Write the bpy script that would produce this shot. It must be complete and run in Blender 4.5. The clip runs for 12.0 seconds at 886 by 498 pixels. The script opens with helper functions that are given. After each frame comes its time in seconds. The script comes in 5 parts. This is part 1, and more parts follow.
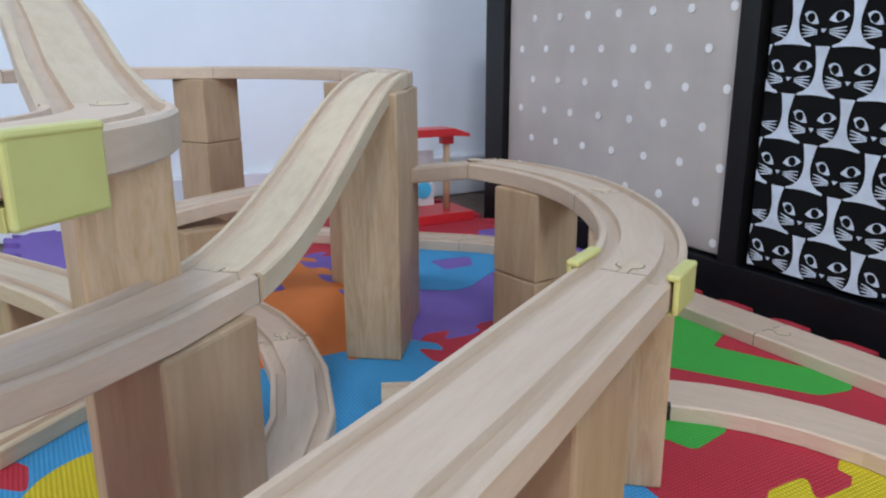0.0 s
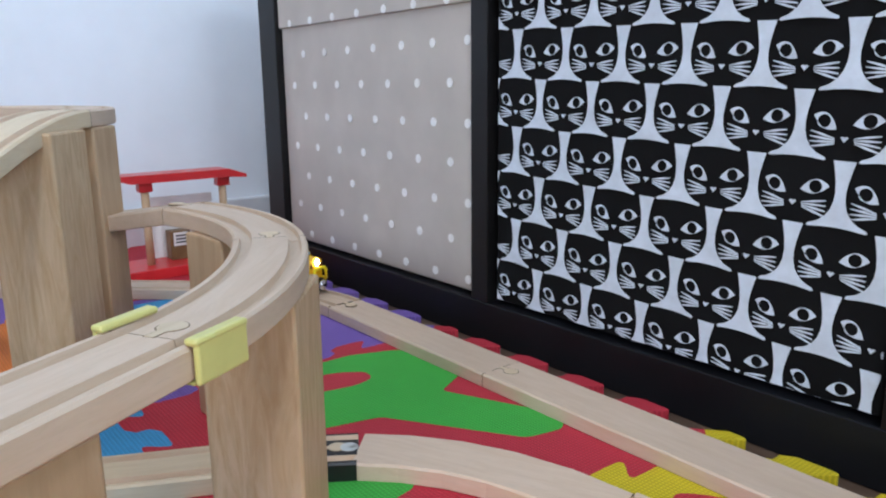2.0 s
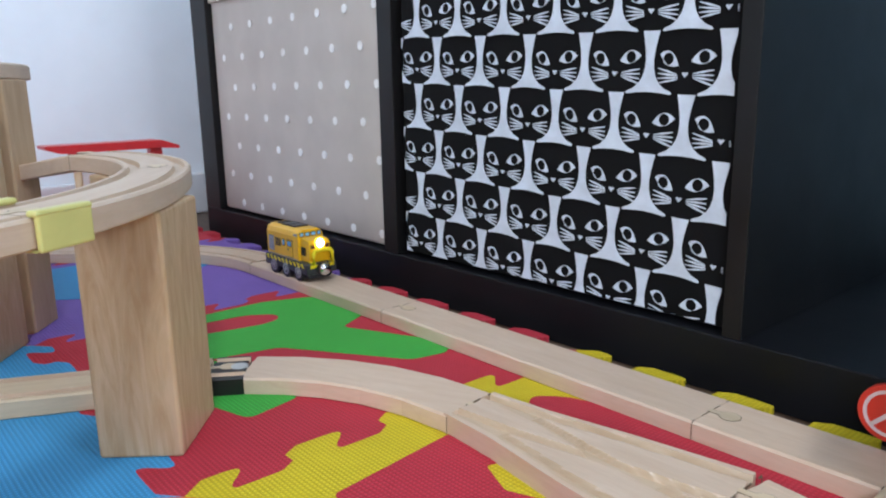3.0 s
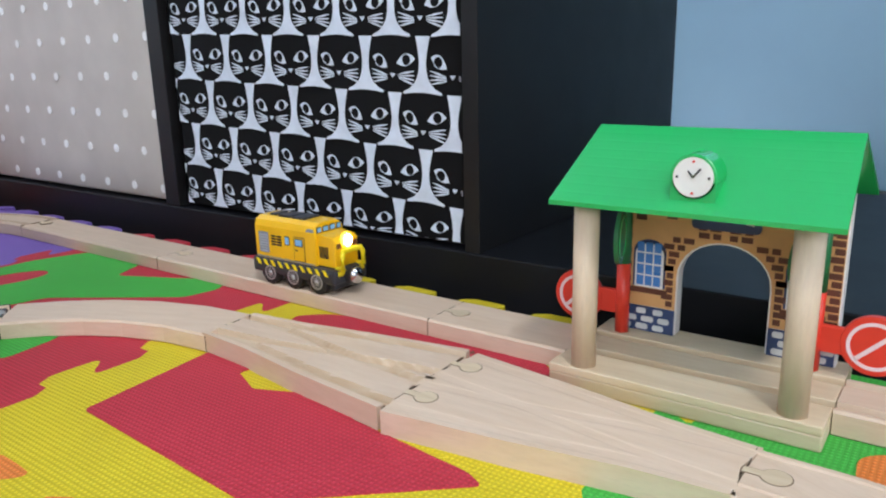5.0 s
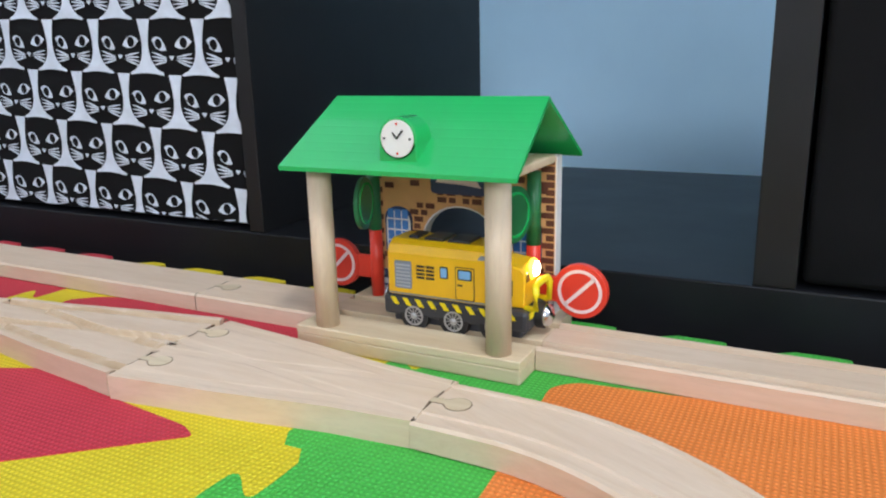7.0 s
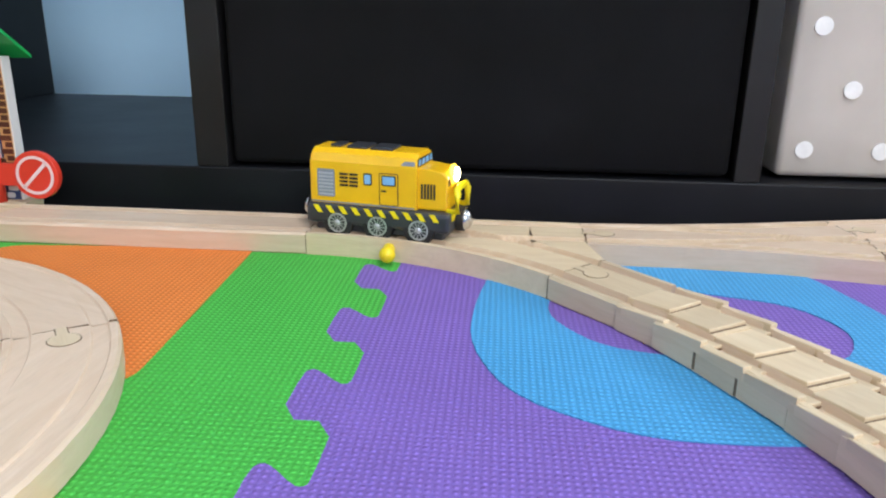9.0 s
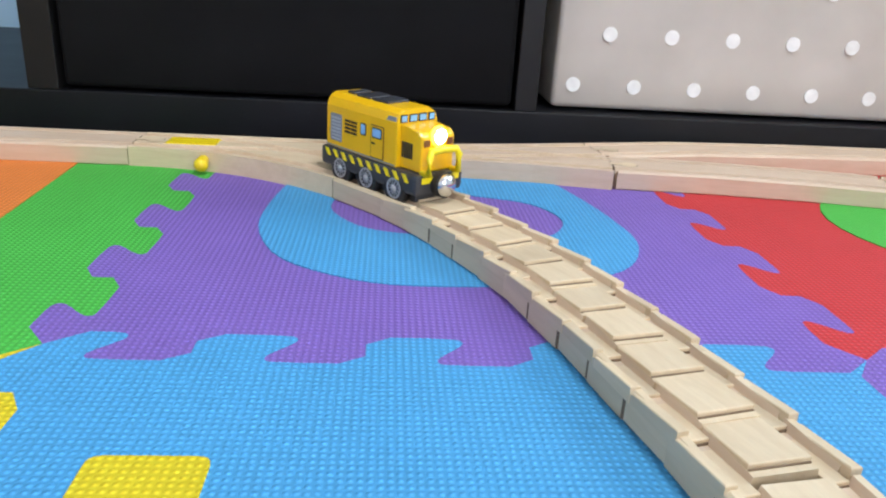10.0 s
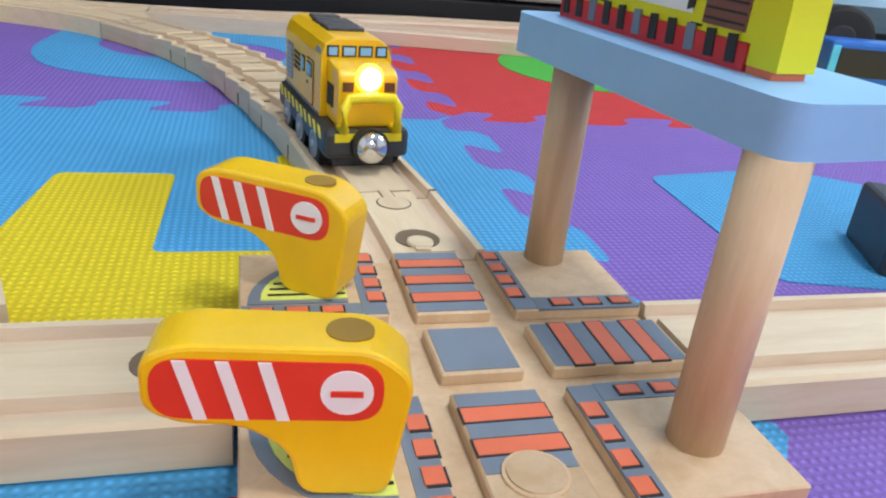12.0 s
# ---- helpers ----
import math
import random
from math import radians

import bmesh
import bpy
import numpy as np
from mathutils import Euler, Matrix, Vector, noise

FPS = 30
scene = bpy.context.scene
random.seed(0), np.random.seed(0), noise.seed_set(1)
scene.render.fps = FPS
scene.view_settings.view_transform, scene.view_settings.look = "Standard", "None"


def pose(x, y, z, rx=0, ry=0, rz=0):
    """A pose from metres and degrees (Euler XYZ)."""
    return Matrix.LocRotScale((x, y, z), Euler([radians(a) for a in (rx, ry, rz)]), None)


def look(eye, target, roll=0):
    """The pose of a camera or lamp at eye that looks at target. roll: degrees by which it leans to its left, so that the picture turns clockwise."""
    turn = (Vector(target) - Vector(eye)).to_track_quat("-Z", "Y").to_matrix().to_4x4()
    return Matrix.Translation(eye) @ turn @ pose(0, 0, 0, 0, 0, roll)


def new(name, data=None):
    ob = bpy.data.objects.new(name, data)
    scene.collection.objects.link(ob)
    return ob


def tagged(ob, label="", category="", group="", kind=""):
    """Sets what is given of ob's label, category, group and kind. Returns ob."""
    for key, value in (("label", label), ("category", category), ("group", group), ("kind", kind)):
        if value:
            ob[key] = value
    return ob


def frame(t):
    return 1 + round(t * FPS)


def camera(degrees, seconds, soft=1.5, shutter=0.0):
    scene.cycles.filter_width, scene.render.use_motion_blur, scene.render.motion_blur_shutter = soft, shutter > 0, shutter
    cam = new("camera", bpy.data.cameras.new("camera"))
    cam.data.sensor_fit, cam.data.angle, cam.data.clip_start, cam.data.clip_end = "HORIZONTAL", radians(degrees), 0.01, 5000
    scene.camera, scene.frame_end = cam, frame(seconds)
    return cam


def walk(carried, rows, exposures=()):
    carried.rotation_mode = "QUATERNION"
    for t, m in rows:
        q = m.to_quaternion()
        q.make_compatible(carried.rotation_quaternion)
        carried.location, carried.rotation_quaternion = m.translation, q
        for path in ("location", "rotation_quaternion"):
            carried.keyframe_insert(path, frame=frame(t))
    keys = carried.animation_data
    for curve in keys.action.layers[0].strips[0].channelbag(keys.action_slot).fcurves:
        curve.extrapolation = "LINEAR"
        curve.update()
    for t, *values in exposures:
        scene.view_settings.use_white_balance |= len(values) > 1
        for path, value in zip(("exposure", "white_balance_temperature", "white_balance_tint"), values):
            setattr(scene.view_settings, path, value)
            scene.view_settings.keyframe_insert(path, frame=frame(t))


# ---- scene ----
cam = camera(61.8, 12.0, 2.1)
PATH = [
    (0, (0.463, -0.574, 0.228), (-1.223, 0.368, -0.291), -0.2),
    (0.5, (0.477, -0.509, 0.223), (-1.166, 0.518, -0.273), 0.5),
    (1, (0.464, -0.445, 0.206), (-1.146, 0.647, -0.259), 1.2),
    (1.5, (0.466, -0.428, 0.23), (-1.144, 0.696, -0.148), 0.3),
    (2, (0.501, -0.447, 0.224), (-1.024, 0.774, -0.201), -0.6),
    (2.5, (0.526, -0.436, 0.21), (-0.967, 0.825, -0.216), -0.2),
    (2.7, (0.547, -0.429, 0.194), (-0.941, 0.836, -0.233), -0.7),
    (4.3, (0.619, -0.44, 0.18), (-0.784, 0.911, -0.275), -2.3),
    (4.5, (0.618, -0.44, 0.178), (-0.677, 1.0, -0.321), -1.7),
    (5, (0.643, -0.429, 0.165), (-0.5, 1.133, -0.337), -1.4),
    (5.5, (0.659, -0.415, 0.158), (-0.407, 1.198, -0.354), -1.3),
    (6, (0.692, -0.407, 0.153), (-0.291, 1.258, -0.356), -0.9),
    (6.5, (0.704, -0.406, 0.16), (-0.232, 1.284, -0.358), -0.7),
    (6.7, (0.709, -0.407, 0.156), (-0.215, 1.293, -0.35), -1.0),
    (8.5, (0.837, -0.441, 0.129), (0.474, 1.443, -0.436), 0.1),
    (9, (0.892, -0.469, 0.127), (0.751, 1.43, -0.484), 0.9),
    (9.5, (0.912, -0.496, 0.127), (0.867, 1.395, -0.521), 2.1),
    (10, (0.945, -0.544, 0.126), (1.109, 1.315, -0.592), 3.6),
    (10.5, (0.987, -0.599, 0.125), (1.32, 1.229, -0.616), 5.1),
    (11, (0.998, -0.641, 0.129), (1.427, 1.162, -0.625), 5.4),
    (11.5, (1.003, -0.673, 0.114), (1.456, 1.106, -0.678), 4.6),
    (12, (1.011, -0.708, 0.103), (1.525, 1.039, -0.724), 6.2),
]
walk(cam, [(t, look(eye, target, roll)) for t, eye, target, roll in PATH], [(0, -0.47, 6000, 10), (2.7, -0.24, 6050, 10), (5.5, -0.10, 6250, 10), (8.5, -0.08, 6350, 10), (11, -0.24, 6550, 10), (12, -0.38, 6550, 10)])

# world, lamps and exposure
world = bpy.data.worlds.new("room_world")
scene.world = world
world.use_nodes = True
world.node_tree.nodes["Background"].inputs[0].default_value = (0.75, 0.85, 1.0, 1)
world.node_tree.nodes["Background"].inputs[1].default_value = 0.25


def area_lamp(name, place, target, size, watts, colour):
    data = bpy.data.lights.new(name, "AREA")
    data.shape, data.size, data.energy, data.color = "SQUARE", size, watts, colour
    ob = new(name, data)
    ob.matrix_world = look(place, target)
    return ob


area_lamp("ceiling_lamp_light", (1.5, -0.95, 2.33), (1.5, -0.95, 0), 0.34, 34, (0.95, 0.97, 1.0))
# unseen fill lamp, added to brighten the blue wall behind the shelf
area_lamp("wall_fill_light", (3.1, 0.25, 1.3), (0.55, 0.62, 0.2), 1.1, 46, (0.88, 0.94, 1.0))
area_lamp("window_light", (1.7, -3.0, 1.25), (0.6, 0.0, 0.15), 1.2, 55, (0.95, 0.96, 1.0))
scene.view_settings.exposure = 0.0

# materials


def material(name):
    m = bpy.data.materials.new(name)
    m.use_nodes = True
    t = m.node_tree
    return m, t, t.nodes["Principled BSDF"]


def node(t, kind, **values):
    n = t.nodes.new(kind)
    for k, v in values.items():
        n.inputs[k].default_value = v
    return n


def ramp(t, fac, stops):
    r = t.nodes.new("ShaderNodeValToRGB")
    while len(r.color_ramp.elements) < len(stops):
        r.color_ramp.elements.new(0.5)
    for e, (p, c) in zip(r.color_ramp.elements, stops):
        e.position, e.color = p, (*c, 1)
    t.links.new(fac, r.inputs["Fac"])
    return r.outputs["Color"]


def mixed(t, a, b, fac):
    n = t.nodes.new("ShaderNodeMix")
    n.data_type = "RGBA"
    for socket, v in ((n.inputs["Factor"], fac), (n.inputs["A"], a), (n.inputs["B"], b)):
        if hasattr(v, "links") or hasattr(v, "is_linked"):
            t.links.new(v, socket)
        elif isinstance(v, tuple):
            socket.default_value = (*v, 1)
        else:
            socket.default_value = v
    return n.outputs["Result"]


def shifted_coords(t, scale, per_object=True):
    """Object coordinates, shifted by each object's own random number."""
    tc = t.nodes.new("ShaderNodeTexCoord")
    mp = t.nodes.new("ShaderNodeMapping")
    mp.inputs["Scale"].default_value = scale
    t.links.new(tc.outputs["Object"], mp.inputs["Vector"])
    if per_object:
        info = t.nodes.new("ShaderNodeObjectInfo")
        mul = t.nodes.new("ShaderNodeMath")
        mul.operation = "MULTIPLY"
        mul.inputs[1].default_value = 37.0
        t.links.new(info.outputs["Random"], mul.inputs[0])
        t.links.new(mul.outputs[0], mp.inputs["Location"])
    return mp.outputs["Vector"]


def wood(name, light, dark, rough=0.48, grain=1.0, scale=(14, 120, 120), rings=0.0):
    m, t, p = material(name)
    v = shifted_coords(t, scale)
    n = node(t, "ShaderNodeTexNoise", Scale=1.6, Detail=6.0, Roughness=0.62, Distortion=0.5 + rings)
    t.links.new(v, n.inputs["Vector"])
    fine = node(t, "ShaderNodeTexNoise", Scale=7.0, Detail=4.0, Roughness=0.7)
    t.links.new(v, fine.inputs["Vector"])
    big = node(t, "ShaderNodeTexNoise", Scale=9.0, Detail=2.0)
    tc = t.nodes.new("ShaderNodeTexCoord")
    t.links.new(tc.outputs["Object"], big.inputs["Vector"])
    c = ramp(t, n.outputs["Fac"], [(0.34, dark), (0.5, tuple((a * 0.6 + b * 0.4) for a, b in zip(light, dark))), (0.62, light)])
    c = mixed(t, c, tuple(x * 0.8 for x in light), ramp(t, fine.outputs["Fac"], [(0.5, (0, 0, 0)), (0.72, (0.55 * grain,) * 3)]))
    c = mixed(t, c, tuple(x * 0.86 for x in dark), ramp(t, big.outputs["Fac"], [(0.5, (0, 0, 0)), (0.75, (0.3 * grain,) * 3)]))
    info = t.nodes.new("ShaderNodeObjectInfo")
    hsv = t.nodes.new("ShaderNodeHueSaturation")
    mr = t.nodes.new("ShaderNodeMapRange")
    mr.inputs["To Min"].default_value, mr.inputs["To Max"].default_value = 0.9, 1.08
    t.links.new(info.outputs["Random"], mr.inputs["Value"])
    t.links.new(mr.outputs["Result"], hsv.inputs["Value"])
    t.links.new(c, hsv.inputs["Color"])
    t.links.new(hsv.outputs["Color"], p.inputs["Base Color"])
    p.inputs["Roughness"].default_value = rough
    b = node(t, "ShaderNodeBump", Strength=0.12, Distance=0.0006)
    t.links.new(fine.outputs["Fac"], b.inputs["Height"])
    t.links.new(b.outputs["Normal"], p.inputs["Normal"])
    return m


def plain(name, colour, rough=0.45, metal=0.0, vary=0.12, scale=60.0, bump=0.04, coat=0.0, spec=0.5):
    m, t, p = material(name)
    v = shifted_coords(t, (1, 1, 1))
    n = node(t, "ShaderNodeTexNoise", Scale=scale, Detail=5.0, Roughness=0.6)
    t.links.new(v, n.inputs["Vector"])
    c = ramp(t, n.outputs["Fac"], [(0.3, tuple(x * (1 - vary) for x in colour)), (0.7, tuple(min(1, x * (1 + vary)) for x in colour))])
    t.links.new(c, p.inputs["Base Color"])
    r = t.nodes.new("ShaderNodeMapRange")
    r.inputs["To Min"].default_value, r.inputs["To Max"].default_value = max(0, rough - 0.08), min(1, rough + 0.08)
    t.links.new(n.outputs["Fac"], r.inputs["Value"])
    t.links.new(r.outputs["Result"], p.inputs["Roughness"])
    p.inputs["Metallic"].default_value = metal
    p.inputs["Coat Weight"].default_value = coat
    p.inputs["Specular IOR Level"].default_value = spec
    if bump:
        b = node(t, "ShaderNodeBump", Strength=bump, Distance=0.001)
        t.links.new(n.outputs["Fac"], b.inputs["Height"])
        t.links.new(b.outputs["Normal"], p.inputs["Normal"])
    return m


def foam(name, colour):
    """Embossed puzzle foam: a fine woven relief, slight soiling; hollows shaded in the colour."""
    m, t, p = material(name)
    tc = t.nodes.new("ShaderNodeTexCoord")
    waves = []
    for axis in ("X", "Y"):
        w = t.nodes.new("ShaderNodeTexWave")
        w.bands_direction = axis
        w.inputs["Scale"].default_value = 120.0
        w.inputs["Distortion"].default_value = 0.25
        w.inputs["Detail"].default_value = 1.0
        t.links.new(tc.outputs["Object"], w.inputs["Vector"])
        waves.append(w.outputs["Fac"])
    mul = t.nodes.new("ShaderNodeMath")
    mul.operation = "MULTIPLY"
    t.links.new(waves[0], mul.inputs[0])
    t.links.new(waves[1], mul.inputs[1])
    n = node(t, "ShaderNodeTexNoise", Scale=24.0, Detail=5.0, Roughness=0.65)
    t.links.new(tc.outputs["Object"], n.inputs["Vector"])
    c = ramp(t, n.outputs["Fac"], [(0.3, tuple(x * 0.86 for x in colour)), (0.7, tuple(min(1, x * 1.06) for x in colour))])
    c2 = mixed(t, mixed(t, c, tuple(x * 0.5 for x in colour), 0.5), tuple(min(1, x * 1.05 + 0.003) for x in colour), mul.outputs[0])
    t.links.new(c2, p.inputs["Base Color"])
    p.inputs["Roughness"].default_value = 0.68
    p.inputs["Specular IOR Level"].default_value = 0.22
    b = node(t, "ShaderNodeBump", Strength=0.8, Distance=0.0006)
    t.links.new(mul.outputs[0], b.inputs["Height"])
    t.links.new(b.outputs["Normal"], p.inputs["Normal"])
    return m


def cloth(name, colour, vary=0.08):
    m, t, p = material(name)
    tc = t.nodes.new("ShaderNodeTexCoord")
    w = t.nodes.new("ShaderNodeTexWave")
    w.inputs["Scale"].default_value = 260.0
    w.bands_direction = "X"
    t.links.new(tc.outputs["Object"], w.inputs["Vector"])
    n = node(t, "ShaderNodeTexNoise", Scale=16.0, Detail=5.0)
    t.links.new(tc.outputs["Object"], n.inputs["Vector"])
    c = ramp(t, n.outputs["Fac"], [(0.3, tuple(x * (1 - vary) for x in colour)), (0.7, tuple(min(1, x * (1 + vary)) for x in colour))])
    t.links.new(c, p.inputs["Base Color"])
    p.inputs["Roughness"].default_value = 0.92
    p.inputs["Specular IOR Level"].default_value = 0.2
    b = node(t, "ShaderNodeBump", Strength=0.15, Distance=0.0008)
    t.links.new(n.outputs["Fac"], b.inputs["Height"])
    b2 = node(t, "ShaderNodeBump", Strength=0.2, Distance=0.0002)
    t.links.new(w.outputs["Fac"], b2.inputs["Height"])
    t.links.new(b.outputs["Normal"], b2.inputs["Normal"])
    t.links.new(b2.outputs["Normal"], p.inputs["Normal"])
    return m


def glowing(name, colour, strength):
    m, t, p = material(name)
    p.inputs["Base Color"].default_value = (*colour, 1)
    p.inputs["Emission Color"].default_value = (*colour, 1)
    p.inputs["Emission Strength"].default_value = strength
    return m


BEECH = wood("beech", (0.695, 0.535, 0.40), (0.64, 0.475, 0.335), grain=0.75)
GROOVE_LIGHT = wood("groove_beech", (0.675, 0.525, 0.385), (0.61, 0.455, 0.32), grain=0.8)
GROOVE_WOOD = wood("routed_beech", (0.635, 0.485, 0.335), (0.56, 0.41, 0.265), grain=0.8)
BEECH_PALE = wood("pale_beech", (0.685, 0.55, 0.375), (0.615, 0.475, 0.305), grain=0.7)
PINE = wood("pine_block", (0.67, 0.485, 0.30), (0.52, 0.335, 0.175), grain=1.1, scale=(46, 46, 7), rings=2.2)
TAN = wood("tan_block", (0.53, 0.37, 0.225), (0.44, 0.29, 0.165), grain=0.7, scale=(60, 60, 10))
DOWEL = wood("dowel", (0.66, 0.475, 0.30), (0.56, 0.375, 0.215), scale=(90, 90, 12))
POST_PALE = wood("pale_post", (0.74, 0.59, 0.43), (0.67, 0.51, 0.355), scale=(90, 90, 12))
WHITE_WOOD = wood("pale_white_wood", (0.80, 0.72, 0.60), (0.74, 0.65, 0.52), scale=(90, 90, 12))
DRILLED = plain("drilled_yellow_wood", (0.30, 0.17, 0.02), 0.7)
GAP_AND_SHADE = plain("dark_joint_and_shade", (0.17, 0.115, 0.07), 0.8, bump=0)
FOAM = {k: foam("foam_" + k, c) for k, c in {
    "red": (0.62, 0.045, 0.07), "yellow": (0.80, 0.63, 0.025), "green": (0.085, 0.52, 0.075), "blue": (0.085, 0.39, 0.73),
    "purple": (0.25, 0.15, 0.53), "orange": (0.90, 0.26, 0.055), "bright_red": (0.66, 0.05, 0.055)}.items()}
SHELF_BLACK = plain("black_brown_laminate", (0.006, 0.0056, 0.006), 0.48, vary=0.3, scale=25, bump=0.02, spec=0.35)
SHELF_SHEEN = plain("dark_laminate", (0.006, 0.0065, 0.0085), 0.46, vary=0.25, scale=12, bump=0.01, spec=0.28)
BLACK_CLOTH = cloth("black_cloth", (0.0055, 0.0055, 0.0063), 0.25)
GREY_CLOTH = cloth("grey_beige_cloth", (0.55, 0.50, 0.45))
DOT_PRINT = plain("white_dot_print", (0.88, 0.87, 0.85), 0.85, bump=0)
WHITE_PRINT = plain("white_print", (0.66, 0.72, 0.81), 0.85, bump=0)
WALL_PAINT = plain("white_wall_paint", (0.88, 0.91, 0.95), 0.85, vary=0.03, scale=9, bump=0.05)
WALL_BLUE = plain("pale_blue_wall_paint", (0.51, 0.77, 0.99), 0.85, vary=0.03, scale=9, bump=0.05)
CEIL_PAINT = plain("ceiling_paint", (0.8, 0.8, 0.8), 0.9, vary=0.03, scale=9, bump=0.03)
TRIM_WHITE = plain("white_gloss_trim", (0.80, 0.80, 0.82), 0.4, vary=0.04, scale=20)
FLOOR_WOOD = wood("dark_floor", (0.12, 0.075, 0.05), (0.06, 0.035, 0.022), scale=(6, 40, 40))
LOCO_YELLOW = plain("loco_yellow", (0.88, 0.50, 0.006), 0.33, vary=0.05, coat=0.3)
BAR_YELLOW = plain("handrail_yellow", (0.90, 0.72, 0.01), 0.3, vary=0.05)
CHARCOAL = plain("charcoal_plastic", (0.035, 0.037, 0.045), 0.42, vary=0.2)
GREY_PRINT = plain("grey_print", (0.24, 0.26, 0.30), 0.5)
SLAT_GREY = plain("pale_grey_print", (0.38, 0.41, 0.47), 0.5)
WINDOW_BLUE = plain("printed_deep_blue", (0.06, 0.22, 0.58), 0.3)
BLUE_GLASS = plain("printed_window_blue", (0.22, 0.48, 0.80), 0.25)
INK = plain("black_ink", (0.02, 0.018, 0.018), 0.5, bump=0)
BRIGHT_CHROME = plain("polished_chrome", (0.66, 0.66, 0.67), 0.16, metal=1.0, vary=0.05, bump=0.0)
CHROME = plain("chrome", (0.50, 0.50, 0.51), 0.40, metal=0.6, vary=0.06)
RUBBER = plain("black_rubber", (0.012, 0.012, 0.013), 0.6, vary=0.3)
LAMP_GLOW = glowing("headlight_glow", (1.0, 0.88, 0.50), 20.0)
LAMP_HALO = glowing("headlight_halo_glow", (1.0, 0.66, 0.06), 3.5)
GREEN_PAINT = plain("green_roof_paint", (0.024, 0.42, 0.105), 0.24, vary=0.02, scale=18, bump=0.0, coat=0.4)
ROOF_GREEN = plain("embossed_roof_green", (0.024, 0.42, 0.105), 0.24, vary=0.02, scale=18, bump=0.0, coat=0.4)
roof_tree = ROOF_GREEN.node_tree
roof_wave = node(roof_tree, "ShaderNodeTexWave", Scale=59.5)
roof_wave.bands_direction = "Y"
roof_tree.links.new(roof_tree.nodes.new("ShaderNodeTexCoord").outputs["Object"], roof_wave.inputs["Vector"])
roof_lines = node(roof_tree, "ShaderNodeBump", Strength=0.12, Distance=0.0004)
roof_tree.links.new(ramp(roof_tree, roof_wave.outputs["Fac"], [(0.0, (0, 0, 0)), (0.12, (1, 1, 1))]), roof_lines.inputs["Height"])
roof_tree.links.new(roof_lines.outputs["Normal"], roof_tree.nodes["Principled BSDF"].inputs["Normal"])
GREEN_DARK = plain("green_post_paint", (0.02, 0.16, 0.055), 0.4)
RED_PAINT = plain("red_paint", (0.72, 0.045, 0.022), 0.36, vary=0.06)
RED_PLASTIC = plain("red_plastic", (0.62, 0.025, 0.03), 0.32, vary=0.08)
WHITE_PAINT = plain("white_paint", (0.82, 0.80, 0.78), 0.45, vary=0.05)
PINK_WHITE = plain("pinkish_white_print", (0.86, 0.66, 0.66), 0.5, vary=0.03)
BRICK_TAN = plain("printed_tan_wall", (0.66, 0.36, 0.14), 0.55, vary=0.08)
BRICK_DARK = plain("printed_brick_brown", (0.115, 0.035, 0.018), 0.55, vary=0.2)
NAVY = plain("printed_navy", (0.03, 0.055, 0.14), 0.5, vary=0.2)
STONE_PRINT = plain("printed_stone", (0.62, 0.63, 0.62), 0.5, vary=0.15)
CLIP_YELLOW = plain("pale_yellow_plastic", (0.62, 0.58, 0.20), 0.35, vary=0.05)
SWITCH_YELLOW = plain("switch_yellow", (0.84, 0.62, 0.01), 0.35, vary=0.06)
BARRIER_YELLOW = plain("barrier_yellow", (0.86, 0.52, 0.005), 0.33, vary=0.05, coat=0.2)
SKY_BLUE = plain("sky_blue_paint", (0.26, 0.50, 0.80), 0.42, vary=0.05)
BARN_YELLOW = plain("acid_yellow_paint", (0.70, 0.66, 0.015), 0.45, vary=0.05)
BROWN_PRINT = plain("brown_print", (0.19, 0.07, 0.055), 0.5, vary=0.15)
SLATE = plain("printed_slate", (0.17, 0.205, 0.255), 0.5, vary=0.1)
CORAL = plain("printed_coral", (0.72, 0.16, 0.075), 0.5, vary=0.08)
LIME = plain("printed_lime", (0.74, 0.80, 0.16), 0.5, vary=0.05)
BRIGHT_GREEN = plain("bright_green_plastic", (0.22, 0.66, 0.04), 0.4)
CRATE_BROWN = wood("crate_brown", (0.20, 0.115, 0.045), (0.12, 0.065, 0.025), scale=(30, 30, 30))
BLACK_TRACK = plain("black_plastic_track", (0.012, 0.012, 0.013), 0.45, vary=0.2)
BLUE_TOY = plain("deep_blue_plastic", (0.02, 0.14, 0.55), 0.35)
CYAN_TOY = plain("cyan_print", (0.10, 0.55, 0.85), 0.4)

# mesh helpers


def mesh_of(name, bm):
    me = bpy.data.meshes.new(name)
    bmesh.ops.recalc_face_normals(bm, faces=bm.faces)
    bm.to_mesh(me)
    bm.free()
    return me


def part(name, bm, mat, parent=None, label="", smooth=False, m=None, inner=None):
    me = mesh_of(name, bm)
    if smooth:
        for f in me.polygons:
            f.use_smooth = True
    me.materials.append(mat)
    if any(f.material_index for f in me.polygons):
        me.materials.append(inner or GROOVE_LIGHT)
    ob = new(name, me)
    if parent is not None:
        ob.parent = parent
    if m is not None:
        ob.matrix_basis = m
    if label:
        ob["label"] = label
    return ob


def thing(name, label, category, group="", m=None, kind=""):
    ob = new(name)
    ob.empty_display_size = 0.01
    if m is not None:
        ob.matrix_basis = m
    return tagged(ob, label, category, group, kind)


